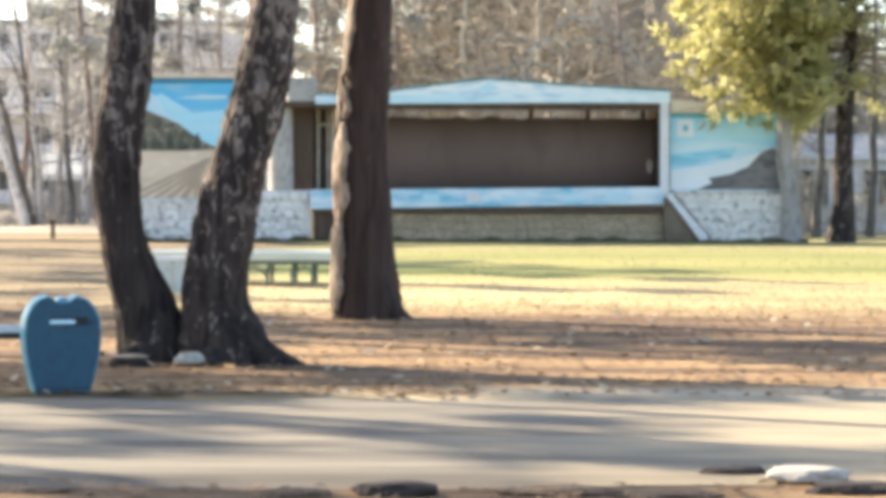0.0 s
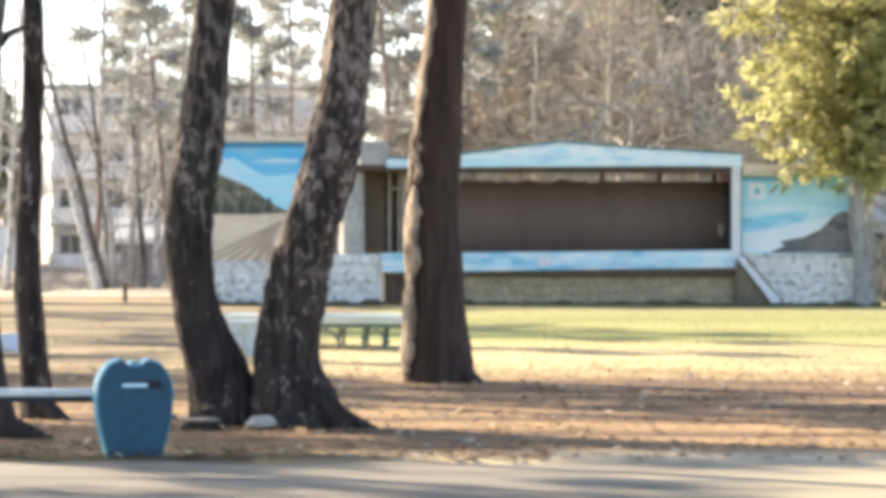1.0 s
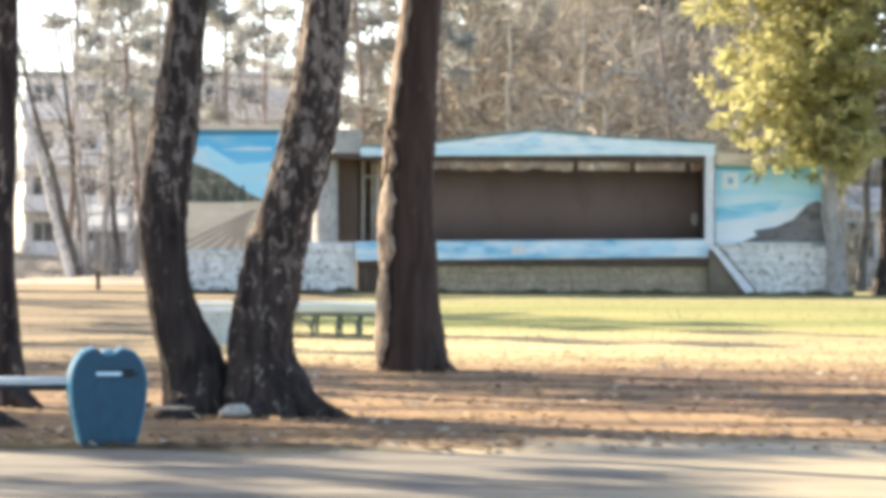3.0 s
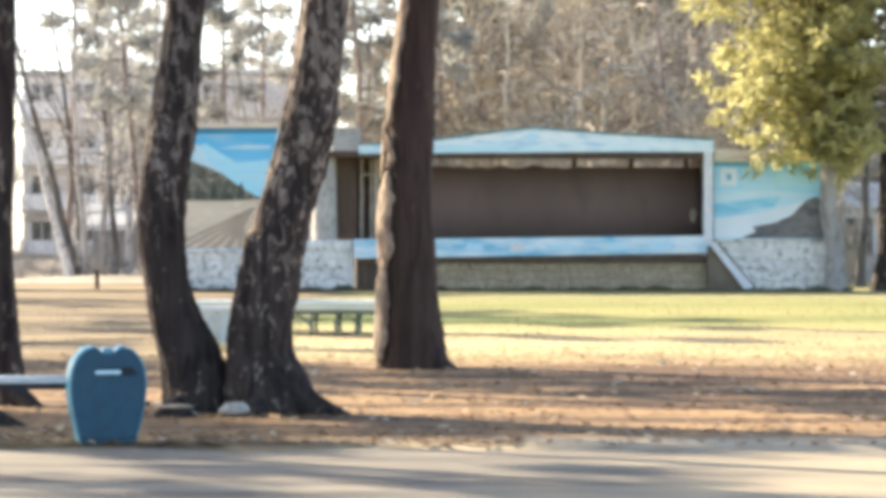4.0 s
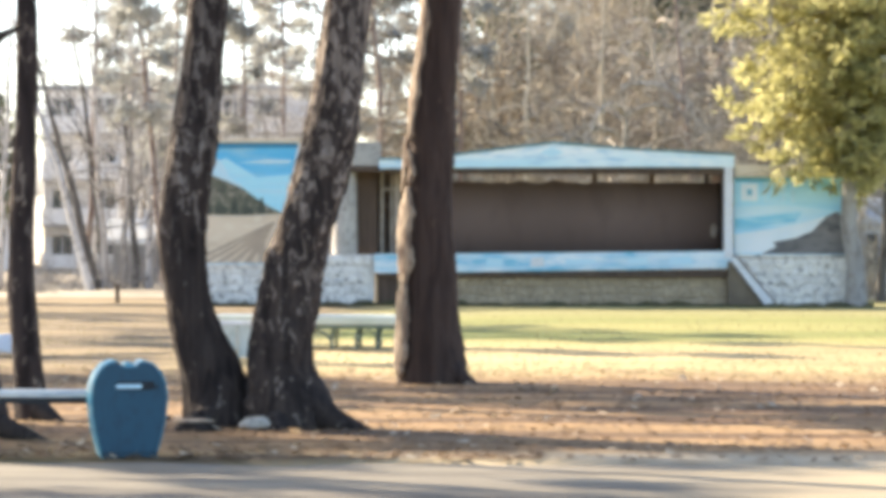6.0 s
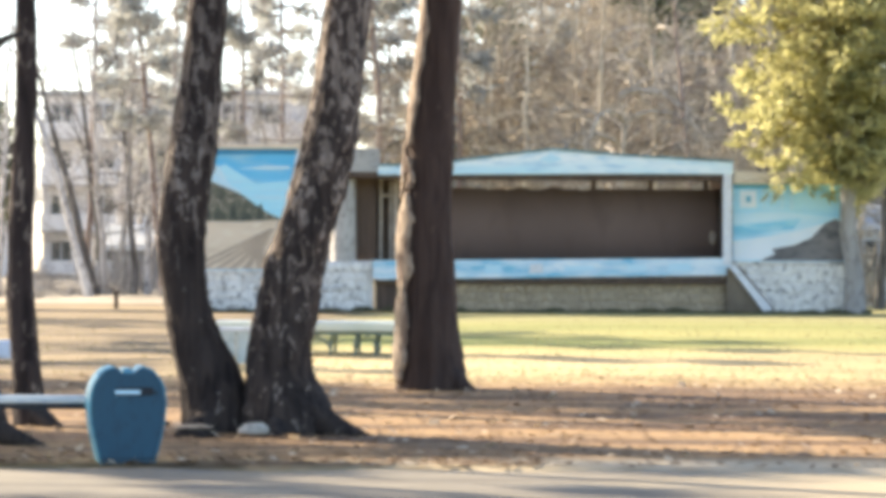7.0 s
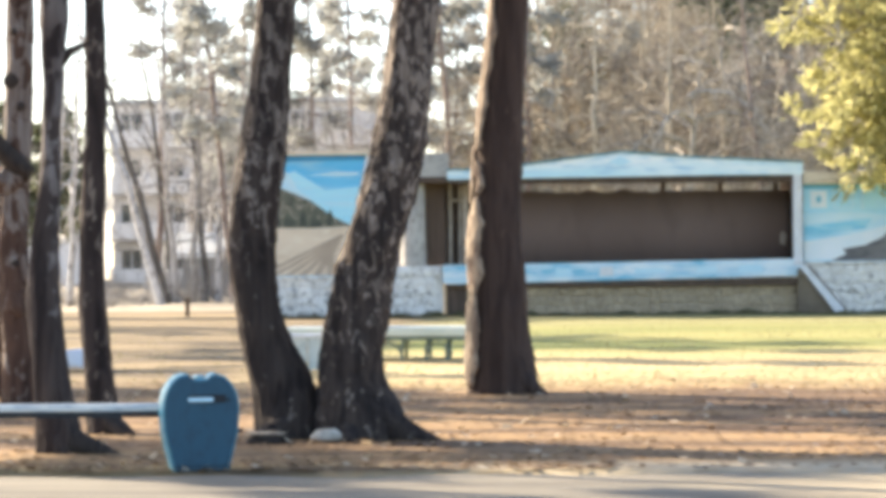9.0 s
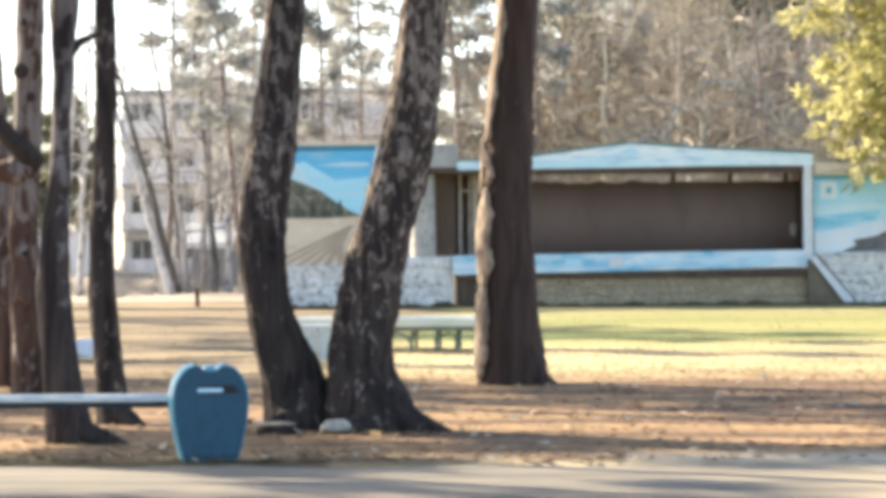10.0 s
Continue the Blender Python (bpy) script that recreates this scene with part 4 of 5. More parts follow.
def build_pine():
    base = Vector((-0.92, 34.0, 0))
    ob = thing("pine_tree", "thick straight pine with reddish brown bark peeling on one side", "tree", pose(*base))
    rows = [(-0.845, 3.867, 0.247), (-0.907, 3.18, 0.275), (-0.941, 2.493, 0.288), (-0.965, 1.806, 0.319), (-0.944, 1.119, 0.347), (-0.927, 0.57, 0.378), (-0.91, 0.226, 0.409), (-0.896, -0.1, 0.46)]
    a = trunk_part(ob, rows, 34.0, base, M_BARK_THICK, top=11, rough=0.09, grain=9.0)
    # pale wood bared where the bark has peeled down one side
    heights, widths, shifts = [0, 0.57, 1.12, 1.81, 2.49, 3.18, 3.87, 5.5], [0.44, 0.378, 0.347, 0.319, 0.288, 0.275, 0.247, 0.22], [0.02, -0.007, -0.024, -0.045, -0.021, 0.013, 0.075, 0.22]
    for low, high, start, wide, seed in ((0.08, 1.22, 2.25, 0.85, 1), (1.16, 2.36, 2.12, 1.0, 2), (2.42, 2.80, 2.22, 0.28, 3), (2.92, 5.2, 2.25, 0.75, 4), (2.30, 3.0, 2.80, 0.5, 5)):
        g = Geo()
        rows_up, across = 40, 9
        for i in range(rows_up + 1):
            z = low + (high - low) * i / rows_up
            r, cx = float(np.interp(z, heights, widths)), float(np.interp(z, heights, shifts))
            taper = min(1.0, 3.5 * i / rows_up + 0.1, 3.5 * (1 - i / rows_up) + 0.1)
            ragged = 0.30 * noise.noise(Vector((z * 3.1, seed * 7.0, 0))) + 0.10 * noise.noise(Vector((z * 11.0, seed * 3.0, 5)))
            for k in range(across + 1):
                t = start + ragged + (1 - taper) * 0.3 + wide * taper * k / across
                edge = k in (0, across) or i in (0, rows_up)
                lift = r * (1.015 if edge else 1.06) + 0.012 * noise.noise(Vector((t * 6, z * 9, seed)))
                g.v.append((cx + math.cos(t) * lift, -math.sin(t) * lift, z))
        for i in range(rows_up):
            for k in range(across):
                q = i * (across + 1) + k
                g.f.append((q, q + 1, q + across + 2, q + across + 1))
        strip = part("bare_wood", g, M_PLATE, ob, "pale tan wood under peeled bark", smooth=True)
        sol = strip.modifiers.new("thickness", "SOLIDIFY")
        sol.thickness = 0.03
    root(ob, [(0.25, -0.2, 0.15), (0.42, -0.3, 0.02), (0.6, -0.38, -0.06)], [0.16, 0.1, 0.04], M_BARK_THICK)
    crown_for(ob, a, 5, M_BARK_PINE, M_NEEDLE, first=0.5)


build_pine()


def build_left_trees():
    base = Vector((-4.5, 26.3, 0))
    ob = thing("slim_tree", "slim dark tree with flaking bark beside the bench", "tree", pose(*base))
    rows = [(-4.537, 3.959, 0.10), (-4.529, 3.428, 0.10), (-4.535, 2.896, 0.105), (-4.55, 2.365, 0.112), (-4.575, 1.834, 0.12), (-4.585, 1.302, 0.128), (-4.54, 0.771, 0.138), (-4.495, 0.346, 0.145), (-4.466, -0.1, 0.18)]
    a = trunk_part(ob, rows, 26.3, base, M_BARK_SLIM, seg=24, top=8, rough=0.12)
    root(ob, [(0.05, -0.05, 0.12), (0.22, -0.2, 0.04), (0.4, -0.3, -0.05)], [0.11, 0.08, 0.03], M_BARK)
    crown_for(ob, a, 6, M_BARK, M_NEEDLE, first=0.5, reach=2.2)
    base = Vector((-4.4, 23.6, 0))
    ob = thing("slim_tree", "slim dark tree with knotty branch stubs behind the bench", "tree", pose(*base))
    rows = [(-4.42, 3.75, 0.125), (-4.43, 3.233, 0.09), (-4.445, 2.758, 0.08), (-4.46, 2.284, 0.088), (-4.505, 1.809, 0.12), (-4.535, 1.334, 0.147), (-4.49, 0.859, 0.152), (-4.43, 0.385, 0.17), (-4.37, -0.1, 0.24)]
    b = trunk_part(ob, rows, 23.6, base, M_BARK_GREYTOP, seg=24, top=8, rough=0.12)
    root(ob, [(0.05, -0.05, 0.12), (0.3, -0.12, 0.05), (0.6, -0.2, -0.05)], [0.14, 0.09, 0.03], M_BARK)
    g = Geo()
    tube(g, [(-0.02, 0, 3.25), (0.12, 0.02, 3.42), (0.30, 0.03, 3.5)], [0.05, 0.04, 0.02], 8, 0.1, cap=True)
    tube(g, [(-0.02, 0, 3.3), (-0.10, 0.02, 3.5), (-0.12, 0.03, 3.9)], [0.05, 0.04, 0.03], 8, 0.1, cap=True)
    part("branch_stub", g, M_BARK, ob, smooth=True)
    crown_for(ob, b, 7, M_BARK, M_NEEDLE, first=0.5, reach=2.2)
    base = Vector((-6.4, 32.0, 0))
    ob = thing("knotty_pine", "pine with grey flaky upper bark and red-brown foot", "tree", pose(*base))
    rows = [(-6.38, 4.47, 0.162), (-6.394, 3.824, 0.162), (-6.413, 3.177, 0.162), (-6.442, 2.531, 0.16), (-6.48, 1.884, 0.175), (-6.458, 1.238, 0.185), (-6.426, 0.592, 0.194), (-6.387, -0.1, 0.24)]
    c = trunk_part(ob, rows, 32.0, base, M_BARK_KNOTTY, seg=28, top=9, rough=0.12)
    g = Geo()
    tube(g, [(-0.75, -0.12, 3.62), (-0.48, -0.12, 3.28), (-0.2, -0.14, 2.95), (0.02, -0.16, 2.74), (0.16, -0.14, 2.62)], [0.10, 0.10, 0.11, 0.12, 0.09], 14, 0.15, cap=True)
    part("broken_limb", g, M_BARK, ob, "thick dark broken limb", smooth=True)
    for kx, kz, kw in ((-0.02, 4.28, 0.05), (-0.06, 3.72, 0.10), (0.05, 3.42, 0.06), (-0.03, 1.62, 0.05)):
        bm = bmesh.new()
        bmesh.ops.create_icosphere(bm, subdivisions=3, radius=1.0)
        for v in bm.verts:
            v.co = Vector((kx + v.co.x * kw, -0.145 + v.co.y * 0.04, kz + v.co.z * kw * 0.9 * (1 + 0.3 * noise.noise(v.co * 2))))
        part("knot", bm, M_BARK, ob, "dark round branch scar")
    for k, (bx, bz, bw, bh) in enumerate(((-0.12, 2.58, 0.27, 0.16), (-0.02, 1.15, 0.15, 0.22))):
        bm = bmesh.new()
        bmesh.ops.create_icosphere(bm, subdivisions=4, radius=1.0)
        for v in bm.verts:
            q = 1 + 0.3 * noise.noise(v.co * 1.8 + Vector((k * 5, 0, 0))) + 0.12 * noise.noise(v.co * 5)
            v.co = Vector((bx + v.co.x * bw * q, -0.06 + v.co.y * 0.17 * q, bz + v.co.z * bh * q))
        for f in bm.faces:
            f.smooth = True
        part("burl", bm, M_BARK_KNOTTY, ob, "gnarled pale knot on the trunk")
    crown_for(ob, c, 9, M_BARK_KNOTTY, M_NEEDLE, first=0.5, reach=2.6)
    base = Vector((-6.75, 33.6, 0))
    ob = thing("pine_tree", "red-brown pine trunk close behind another", "tree", pose(*base))
    rows = [(-7.2, 4.0, 0.14), (-7.12, 3.0, 0.15), (-7.05, 2.2, 0.17), (-7.0, 1.4, 0.18), (-6.97, 0.6, 0.20), (-6.95, -0.1, 0.26)]
    e = trunk_part(ob, rows, 33.6, base, M_BARK_KNOTTY, seg=24, top=9, rough=0.1)
    crown_for(ob, e, 10, M_BARK_PINE, M_NEEDLE, first=0.5, reach=2.6)


build_left_trees()


# ---------------- litter bin and bench ----------------
def build_bin():
    ob = thing("litter_bin", "blue painted metal litter bin with a slot and notched top", "bin", pose(-2.89, 21.4, -0.01, 0, 0, 16))
    H = 0.765

    def half(z):
        t = z / H
        if t < 0.62:
            return 0.205 + (0.298 - 0.205) * math.sin(min(t / 0.62, 1) * math.pi / 2)
        return 0.298 * math.sqrt(max(0.0, 1 - ((t - 0.62) / 0.43) ** 2.3))
    outline = []
    for i in range(25):
        z = H * 0.97 * i / 24
        outline.append((half(z), z))
    # notched top between two lobes
    top = [(0.115, 0.762), (0.085, 0.752), (0.055, 0.722), (0.0, 0.715)]
    right = outline + top
    ring = right + [(-x, z) for x, z in right[::-1][1:]]
    body = slab(ring, 0.0, 0.28, 0.0)
    bmesh.ops.bevel(body, geom=[e for e in body.edges if abs(e.verts[0].co.y - e.verts[1].co.y) < 1e-4], offset=0.018, segments=3, affect="EDGES")
    shell = part("shell", body, M_BLUE_SUNLIT, ob, "rounded side band, its blue lightened as sunlit")
    face = [(x * 0.955, 0.008 + z * 0.975) for x, z in ring]
    panel = part("front_panel", slab(face, -0.014, 0.002, 0.004), M_BLUE, ob, "deep blue front plate")
    slot = part("slot", block(-0.10, 0.19, -0.020, -0.0145, 0.535, 0.60, 0.002), M_DARK, panel)
    part("slot_lip", block(-0.105, 0.09, -0.035, -0.0205, 0.548, 0.578, 0.005), M_SKYPALE, panel, "white paper in the slot")
    part("hinge", block(0.195, 0.215, -0.03, -0.0145, 0.545, 0.57, 0.003), M_DARK, panel)
    lid = part("lid_flap", slab([(-0.05, 0.70), (0.05, 0.70), (0.03, 0.745), (-0.03, 0.745)], 0.03, 0.25, 0.006), M_BLUE_SUNLIT, ob)
    part("seam", block(-0.22, 0.22, -0.018, -0.0145, 0.05, 0.058, 0.001), M_DARK, panel)
    part("bolt", block(0.295, 0.33, 0.05, 0.09, 0.30, 0.33, 0.006), M_DARK, ob)
    part("foot", block(-0.19, 0.19, 0.02, 0.26, -0.05, 0.012, 0.004), M_DARK, ob)


def build_bench():
    ob = thing("park_bench", "long blue-grey plank bench on metal legs", "bench", pose(-4.62, 21.75, 0, 0, 0, 1.0))
    for i in range(3):
        part("plank", block(-1.55, 1.62, -0.17 + i * 0.125, -0.06 + i * 0.125, 0.455, 0.50, 0.008), M_BENCH, ob)
    part("apron", block(-1.5, 1.60, -0.15, -0.12, 0.405, 0.453, 0.006), M_DARK, ob)
    for x in (-1.45, 1.54):
        leg = part("leg", block(x - 0.03, x + 0.03, -0.13, -0.08, -0.03, 0.404, 0.006), M_DARK, ob)
        part("leg", block(x - 0.03, x + 0.03, 0.14, 0.19, -0.03, 0.454, 0.006), M_DARK, ob)
        part("crossbar", block(x - 0.02, x + 0.02, -0.08, 0.14, 0.36, 0.40, 0.004), M_DARK, ob)


M_BENCH = mat("blue_grey_plank_paint", (0.58, 0.62, 0.60), (0.68, 0.70, 0.67), 3.0, 0.5, 0.2, (0.4, 3, 3), (0.22, 0.32, 0.42), 5.0, vary=0.1)
build_bin()
build_bench()


# ---------------- table, post, stones ----------------
def build_table():
    ob = thing("park_table", "long low pale green table on arched metal legs", "table", pose(-3.25, 46.0, 0))
    part("tabletop", block(-1.55, 1.6, -0.75, 0.75, 0.39, 0.53, 0.02), M_TABLE, ob)
    part("rail", block(-1.5, 1.55, -0.70, -0.66, 0.32, 0.385, 0.005), M_GREEN_METAL, ob)
    for x in (-1.35, -0.95, -0.4, 0.0, 0.42, 0.82, 1.15, 1.45):
        g = Geo()
        tube(g, [(x, -0.62, -0.05), (x, -0.62, 0.2), (x + 0.03, -0.55, 0.34), (x + 0.05, 0.0, 0.37), (x + 0.03, 0.55, 0.34), (x, 0.62, 0.2), (x, 0.62, -0.05)], [0.028] * 7, 8)
        part("leg_frame", g, M_GREEN_METAL, ob, smooth=True)
    for x in (0.0, 0.82):
        g = Geo()
        tube(g, [(x, -0.64, 0.1), (x + 0.1, -0.64, 0.25), (x + 0.2, -0.64, 0.3), (x + 0.32, -0.64, 0.25), (x + 0.42, -0.64, 0.1)], [0.02] * 5, 6)
        part("arch", g, M_GREEN_METAL, ob, smooth=True)


build_table()


def build_box_bench():
    ob = thing("box_bench", "low pale blue-grey plank box bench with a white top", "bench", pose(-4.05, 41.0, 0))
    part("top", block(-0.62, 0.62, -0.24, 0.24, 0.50, 0.555, 0.012), M_WHITE, ob)
    for k in range(5):
        part("front_board", block(-0.58 + 0.235 * k, -0.36 + 0.235 * k, -0.20, -0.17, 0.03, 0.496, 0.006), M_PALEBOARD, ob)
    for x in (-0.56, 0.52):
        part("end_board", block(x, x + 0.04, -0.166, 0.2, -0.02, 0.496, 0.006), M_PALEBOARD, ob)


build_box_bench()


def rock(name, label, at, size, seed, material, category="stone"):
    bm = bmesh.new()
    bmesh.ops.create_icosphere(bm, subdivisions=4, radius=1.0)
    for v in bm.verts:
        k = 1 + 0.28 * noise.noise(v.co * 1.3 + Vector((seed, 0, 0))) + 0.10 * noise.noise(v.co * 3.5 + Vector((0, seed, 0)))
        v.co = Vector((v.co.x * size[0] * k, v.co.y * size[1] * k, min(max(v.co.z * size[2] * k, -size[2] * 0.4), size[2] * (0.7 + 0.12 * v.co.x))))
    for f in bm.faces:
        f.smooth = True
    ob = part(name, bm, material, m=pose(*at))
    tagged(ob, label, category)
    return ob


rock("pale_stone", "pale flat-topped stone at the foot of the twin tree", (-2.23, 24.75, 0.06), (0.125, 0.10, 0.085), 2, M_KERB)
# one slab stone in two rocks: dark front and gap below, pale top
rock("flat_stone", "low dark-sided slab of stone beside the roots", (-2.74, 24.6, 0.035), (0.16, 0.12, 0.075), 5, M_BARK)
rock("flat_stone", "pale top of the slab stone, made as its own rock", (-2.75, 24.6, 0.095), (0.17, 0.11, 0.022), 6, M_SLABSTONE)
rock("plastic_sack", "white and pale blue rounded plastic sack on the grass", (-7.55, 41.5, 0.16), (0.34, 0.30, 0.24), 9, M_PLASTER, "sack")


def build_post():
    ob = thing("wooden_post", "short brown wooden post on the dry grass", "post", pose(-11.7, 84.0, 0))
    part("shaft", block(-0.06, 0.06, -0.06, 0.06, -0.1, 0.5, 0.015), M_WOOD, ob)
    part("cap", block(-0.10, 0.10, -0.10, 0.10, 0.5, 0.56, 0.01), M_WOOD, ob)


build_post()


# ---------------- buildings far behind ----------------
def house(name, label, x, y, w, d, h, roof_h, wall, windows, z=0.0, turn=0):
    ob = thing(name, label, "house", pose(x, y, z, 0, 0, turn), "houses beyond the park")
    walls = part("wall", block(-w / 2, w / 2, 0, d, -1.0, h, 0.03), wall, ob)
    g = Geo()
    o = 0.5
    g.v = [(-w / 2 - o, -o, h), (w / 2 + o, -o, h), (w / 2 + o, d + o, h), (-w / 2 - o, d + o, h), (-w / 2 - o, d / 2, h + roof_h), (w / 2 + o, d / 2, h + roof_h)]
    g.f = [(0, 1, 5, 4), (2, 3, 4, 5), (1, 2, 5), (3, 0, 4), (3, 2, 1, 0)]
    part("roof", g, M_SHEET, ob)
    part("eaves_board", block(-w / 2 - o, w / 2 + o, -o - 0.05, -o + 0.02, h - 0.18, h + 0.06, 0.01), M_WHITE, ob)
    for wx, wz in windows:
        win = part("window", block(wx - 0.6, wx + 0.6, -0.06, 0.02, wz - 0.75, wz + 0.75, 0.02), M_WHITE, walls)
        part("pane", block(wx - 0.5, wx - 0.04, -0.075, -0.061, wz - 0.65, wz + 0.65, 0.0), M_GLASS, win)
        part("pane", block(wx + 0.04, wx + 0.5, -0.075, -0.061, wz - 0.65, wz + 0.65, 0.0), M_GLASS, win)


house("low_house", "low grey-walled building with a pale roof behind trees", -14.2, 118, 4.9, 5.0, 2.0, 0.95, M_HOUSE_GREY, [(1.2, 1.3)])
house("pale_house", "small pale house seen through the far trees", -31.0, 150, 9.0, 8.0, 3.2, 2.4, M_HOUSE, [(-2.6, 1.6), (1.0, 1.6)], z=1.4)
house("pale_house", "low white house among trees beyond the stage wing", 14.9, 103, 4.6, 5.0, 2.6, 0.8, M_HOUSE, [(-1.2, 1.4), (1.1, 1.4)], z=0.2)


def apartment_block():
    """Four storeys of pale flats with railed balconies."""
    ob = thing("apartment_block", "pale four-storey block of flats half hidden by trees", "building", pose(-17.2, 152, 0.3, 0, 0, -3), "houses beyond the park")
    w, d, storey = 16.2, 10.0, 2.5
    walls = part("wall", block(-w / 2, w / 2, 0, d, -1.0, 4 * storey, 0.03), M_HOUSE, ob)
    part("roof", block(-w / 2 - 0.4, w / 2 + 0.4, -0.5, d + 0.4, 4 * storey + 0.004, 4 * storey + 0.3, 0.03), M_SHEET, ob)
    for level in range(4):
        z = level * storey
        for k in range(7):
            x = -7.05 + 2.35 * k
            win = part("window", block(x - 0.62, x + 0.62, -0.05, 0.03, z + 0.95, z + 2.15, 0.02), M_WHITE, walls)
            part("pane", block(x - 0.54, x - 0.04, -0.065, -0.051, z + 1.03, z + 2.07, 0.0), M_GLASS, win)
            part("pane", block(x + 0.04, x + 0.54, -0.065, -0.051, z + 1.03, z + 2.07, 0.0), M_GLASS, win)
        for x in (-5.85, 0.0, 5.85):
            bal = part("balcony", block(x - 2.1, x + 2.1, -1.2, -0.004, z + 0.02, z + 0.16, 0.01), M_CONCRETE, ob)
            part("balcony_front", block(x - 2.1, x + 2.1, -1.2, -1.12, z + 0.164, z + 1.05, 0.01), M_HOUSE_WHITE, bal, "white balcony panel")
            for e in (-2.1, 2.04):
                part("balcony_side", block(x + e, x + e + 0.06, -1.116, -0.004, z + 0.164, z + 1.05, 0.01), M_HOUSE_WHITE, bal)


apartment_block()


# ---------------- trees behind ----------------
def plant(protos, places, seed):
    rng = random.Random(seed)
    used = set()
    for k, (x, y, s) in enumerate(places):
        i = k % len(protos)
        m = pose(x, y, terrain(x, y) - 0.1, rng.gauss(0, 1.5), rng.gauss(0, 1.5), rng.uniform(0, 360))
        if i not in used:
            used.add(i)
            protos[i].matrix_basis = m @ Matrix.Diagonal((s, s, s, 1))
        else:
            ob = copy_thing(protos[i], m)
            ob.scale = (s, s, s)


rng = random.Random(40)
tan_trees = [bare_tree("bare_tree", "bare tan-barked tree on the wooded slope", h, r, sd, mt, (lx, 0), 10, 0.25)
             for h, r, sd, mt, lx in ((11, 0.14, 1, M_TAN_BARK, 0.6), (13, 0.17, 2, M_TAN_BARK, -0.9), (9, 0.11, 3, M_BROWN_BARK, 0.2), (14, 0.18, 4, M_BROWN_BARK, 1.2), (10, 0.12, 5, M_TAN_BARK, -0.5))]
places = []
for i in range(34):
    y = 98 + 60 * (i / 34) + rng.uniform(-2, 2)
    px = rng.uniform(-0.022, 0.12)
    places.append((px * y, y, rng.uniform(0.75, 1.15)))
plant(tan_trees, places, 1)


def arching_tree(label, seed, height, material, limbs=15):
    """A short trunk whose long limbs rise, arch over and hang down in tangles."""
    r = random.Random(seed)
    ob = thing("arching_tree", label, "tree", None, "arching bare trees on the slope")
    g = Geo()
    pts = [Vector((r.gauss(0, 0.12), r.gauss(0, 0.12), height * i / 8 - (0.2 if i == 0 else 0))) for i in range(9)]
    tube(g, pts, [0.20 * (1.2 - 0.11 * i) for i in range(9)], 9, 0.12)
    part("trunk", g, material, ob, smooth=True)
    c, tips = Geo(), []
    for k in range(limbs):
        p = pts[r.randint(3, 8)]
        a = r.uniform(0, 6.28)
        d = Vector((math.cos(a), math.sin(a) * 0.6, r.uniform(0.5, 1.1))).normalized()
        q, length, path = p.copy(), r.uniform(2.2, 4.6), [p.copy()]
        sag = r.uniform(0.13, 0.30)
        for _ in range(9):
            d = (d + Vector((r.gauss(0, 0.13), r.gauss(0, 0.13), -sag + r.gauss(0, 0.08)))).normalized()
            q = q + d * length / 9
            path.append(q.copy())
        tube(c, path, [0.10 * (1 - 0.08 * i) for i in range(10)], 7)
        for i in range(2, 10):
            for _ in range(2):
                way = (path[i] - path[i - 1]).normalized() + Vector((r.gauss(0, 0.7), r.gauss(0, 0.7), r.gauss(-0.1, 0.6)))
                branch(r, c, tips, path[i], way, r.uniform(0.7, 1.7), 0.03, 1, 3, 0.3, -0.05)
    tagged(part("crown", c, material, ob), kind="stuff")
    return ob


for x, y, r, lean, mt in ((0.6, 95, 0.12, 0.1, M_TAN_BARK), (3.05, 96, 0.15, 0.3, M_TAN_BARK), (5.4, 97, 0.11, -0.6, M_TAN_BARK), (6.7, 97, 0.15, -0.9, M_BARK_FAR), (9.2, 96, 0.17, -0.5, M_BARK_SLIM), (8.7, 99, 0.10, 0.6, M_BARK_SLIM), (-0.6, 97, 0.10, 0.1, M_TAN_BARK)):
    lone = bare_tree("bare_tree", "upright bare trunk close behind the stage", 11, r, int(x * 10) + 400, mt, (lean, 0), 7, 0.5)
    lone.matrix_basis = pose(x, y, terrain(x, y) - 0.1)
arching = [arching_tree("bare tree with pale arching limbs and hanging twigs", sd, h, mt) for sd, h, mt in ((301, 5.5, M_TAN_BARK), (302, 7.0, M_GREYTAN_BARK), (303, 4.5, M_TAN_BARK), (304, 6.5, M_BROWN_BARK))]
places = []
for i in range(40):
    y = 95 + 48 * (i / 40) + rng.uniform(-2, 2)
    places.append((rng.uniform(-0.025, 0.115) * y, y, rng.uniform(0.75, 1.15)))
for i in range(9):
    y = 106 + 24 * (i / 9)
    places.append((rng.uniform(0.125, 0.18) * y, y, rng.uniform(0.9, 1.3)))
plant(arching, places, 11)

pale_trees = [bare_tree("bare_tree", "pale bare tree in front of the far houses", h, r, sd, mt, (lx, 0), 11, 0.25, "pale trees at the far edge of the lawn")
              for h, r, sd, mt, lx in ((10, 0.13, 11, M_HAZED_BARK, -1.2), (12, 0.15, 12, M_HAZED_BARK, 0.8), (9, 0.16, 13, M_GREY_BARK, -1.6), (11, 0.10, 14, M_HAZED_BARK, 0.3))]
places = []
for i in range(26):
    y = 106 + 40 * (i / 26) + rng.uniform(-2, 2)
    px = rng.uniform(-0.24, -0.176) if i % 4 == 0 else rng.uniform(-0.156, -0.045)
    places.append((px * y, y, rng.uniform(0.8, 1.2)))
plant(pale_trees, places, 2)

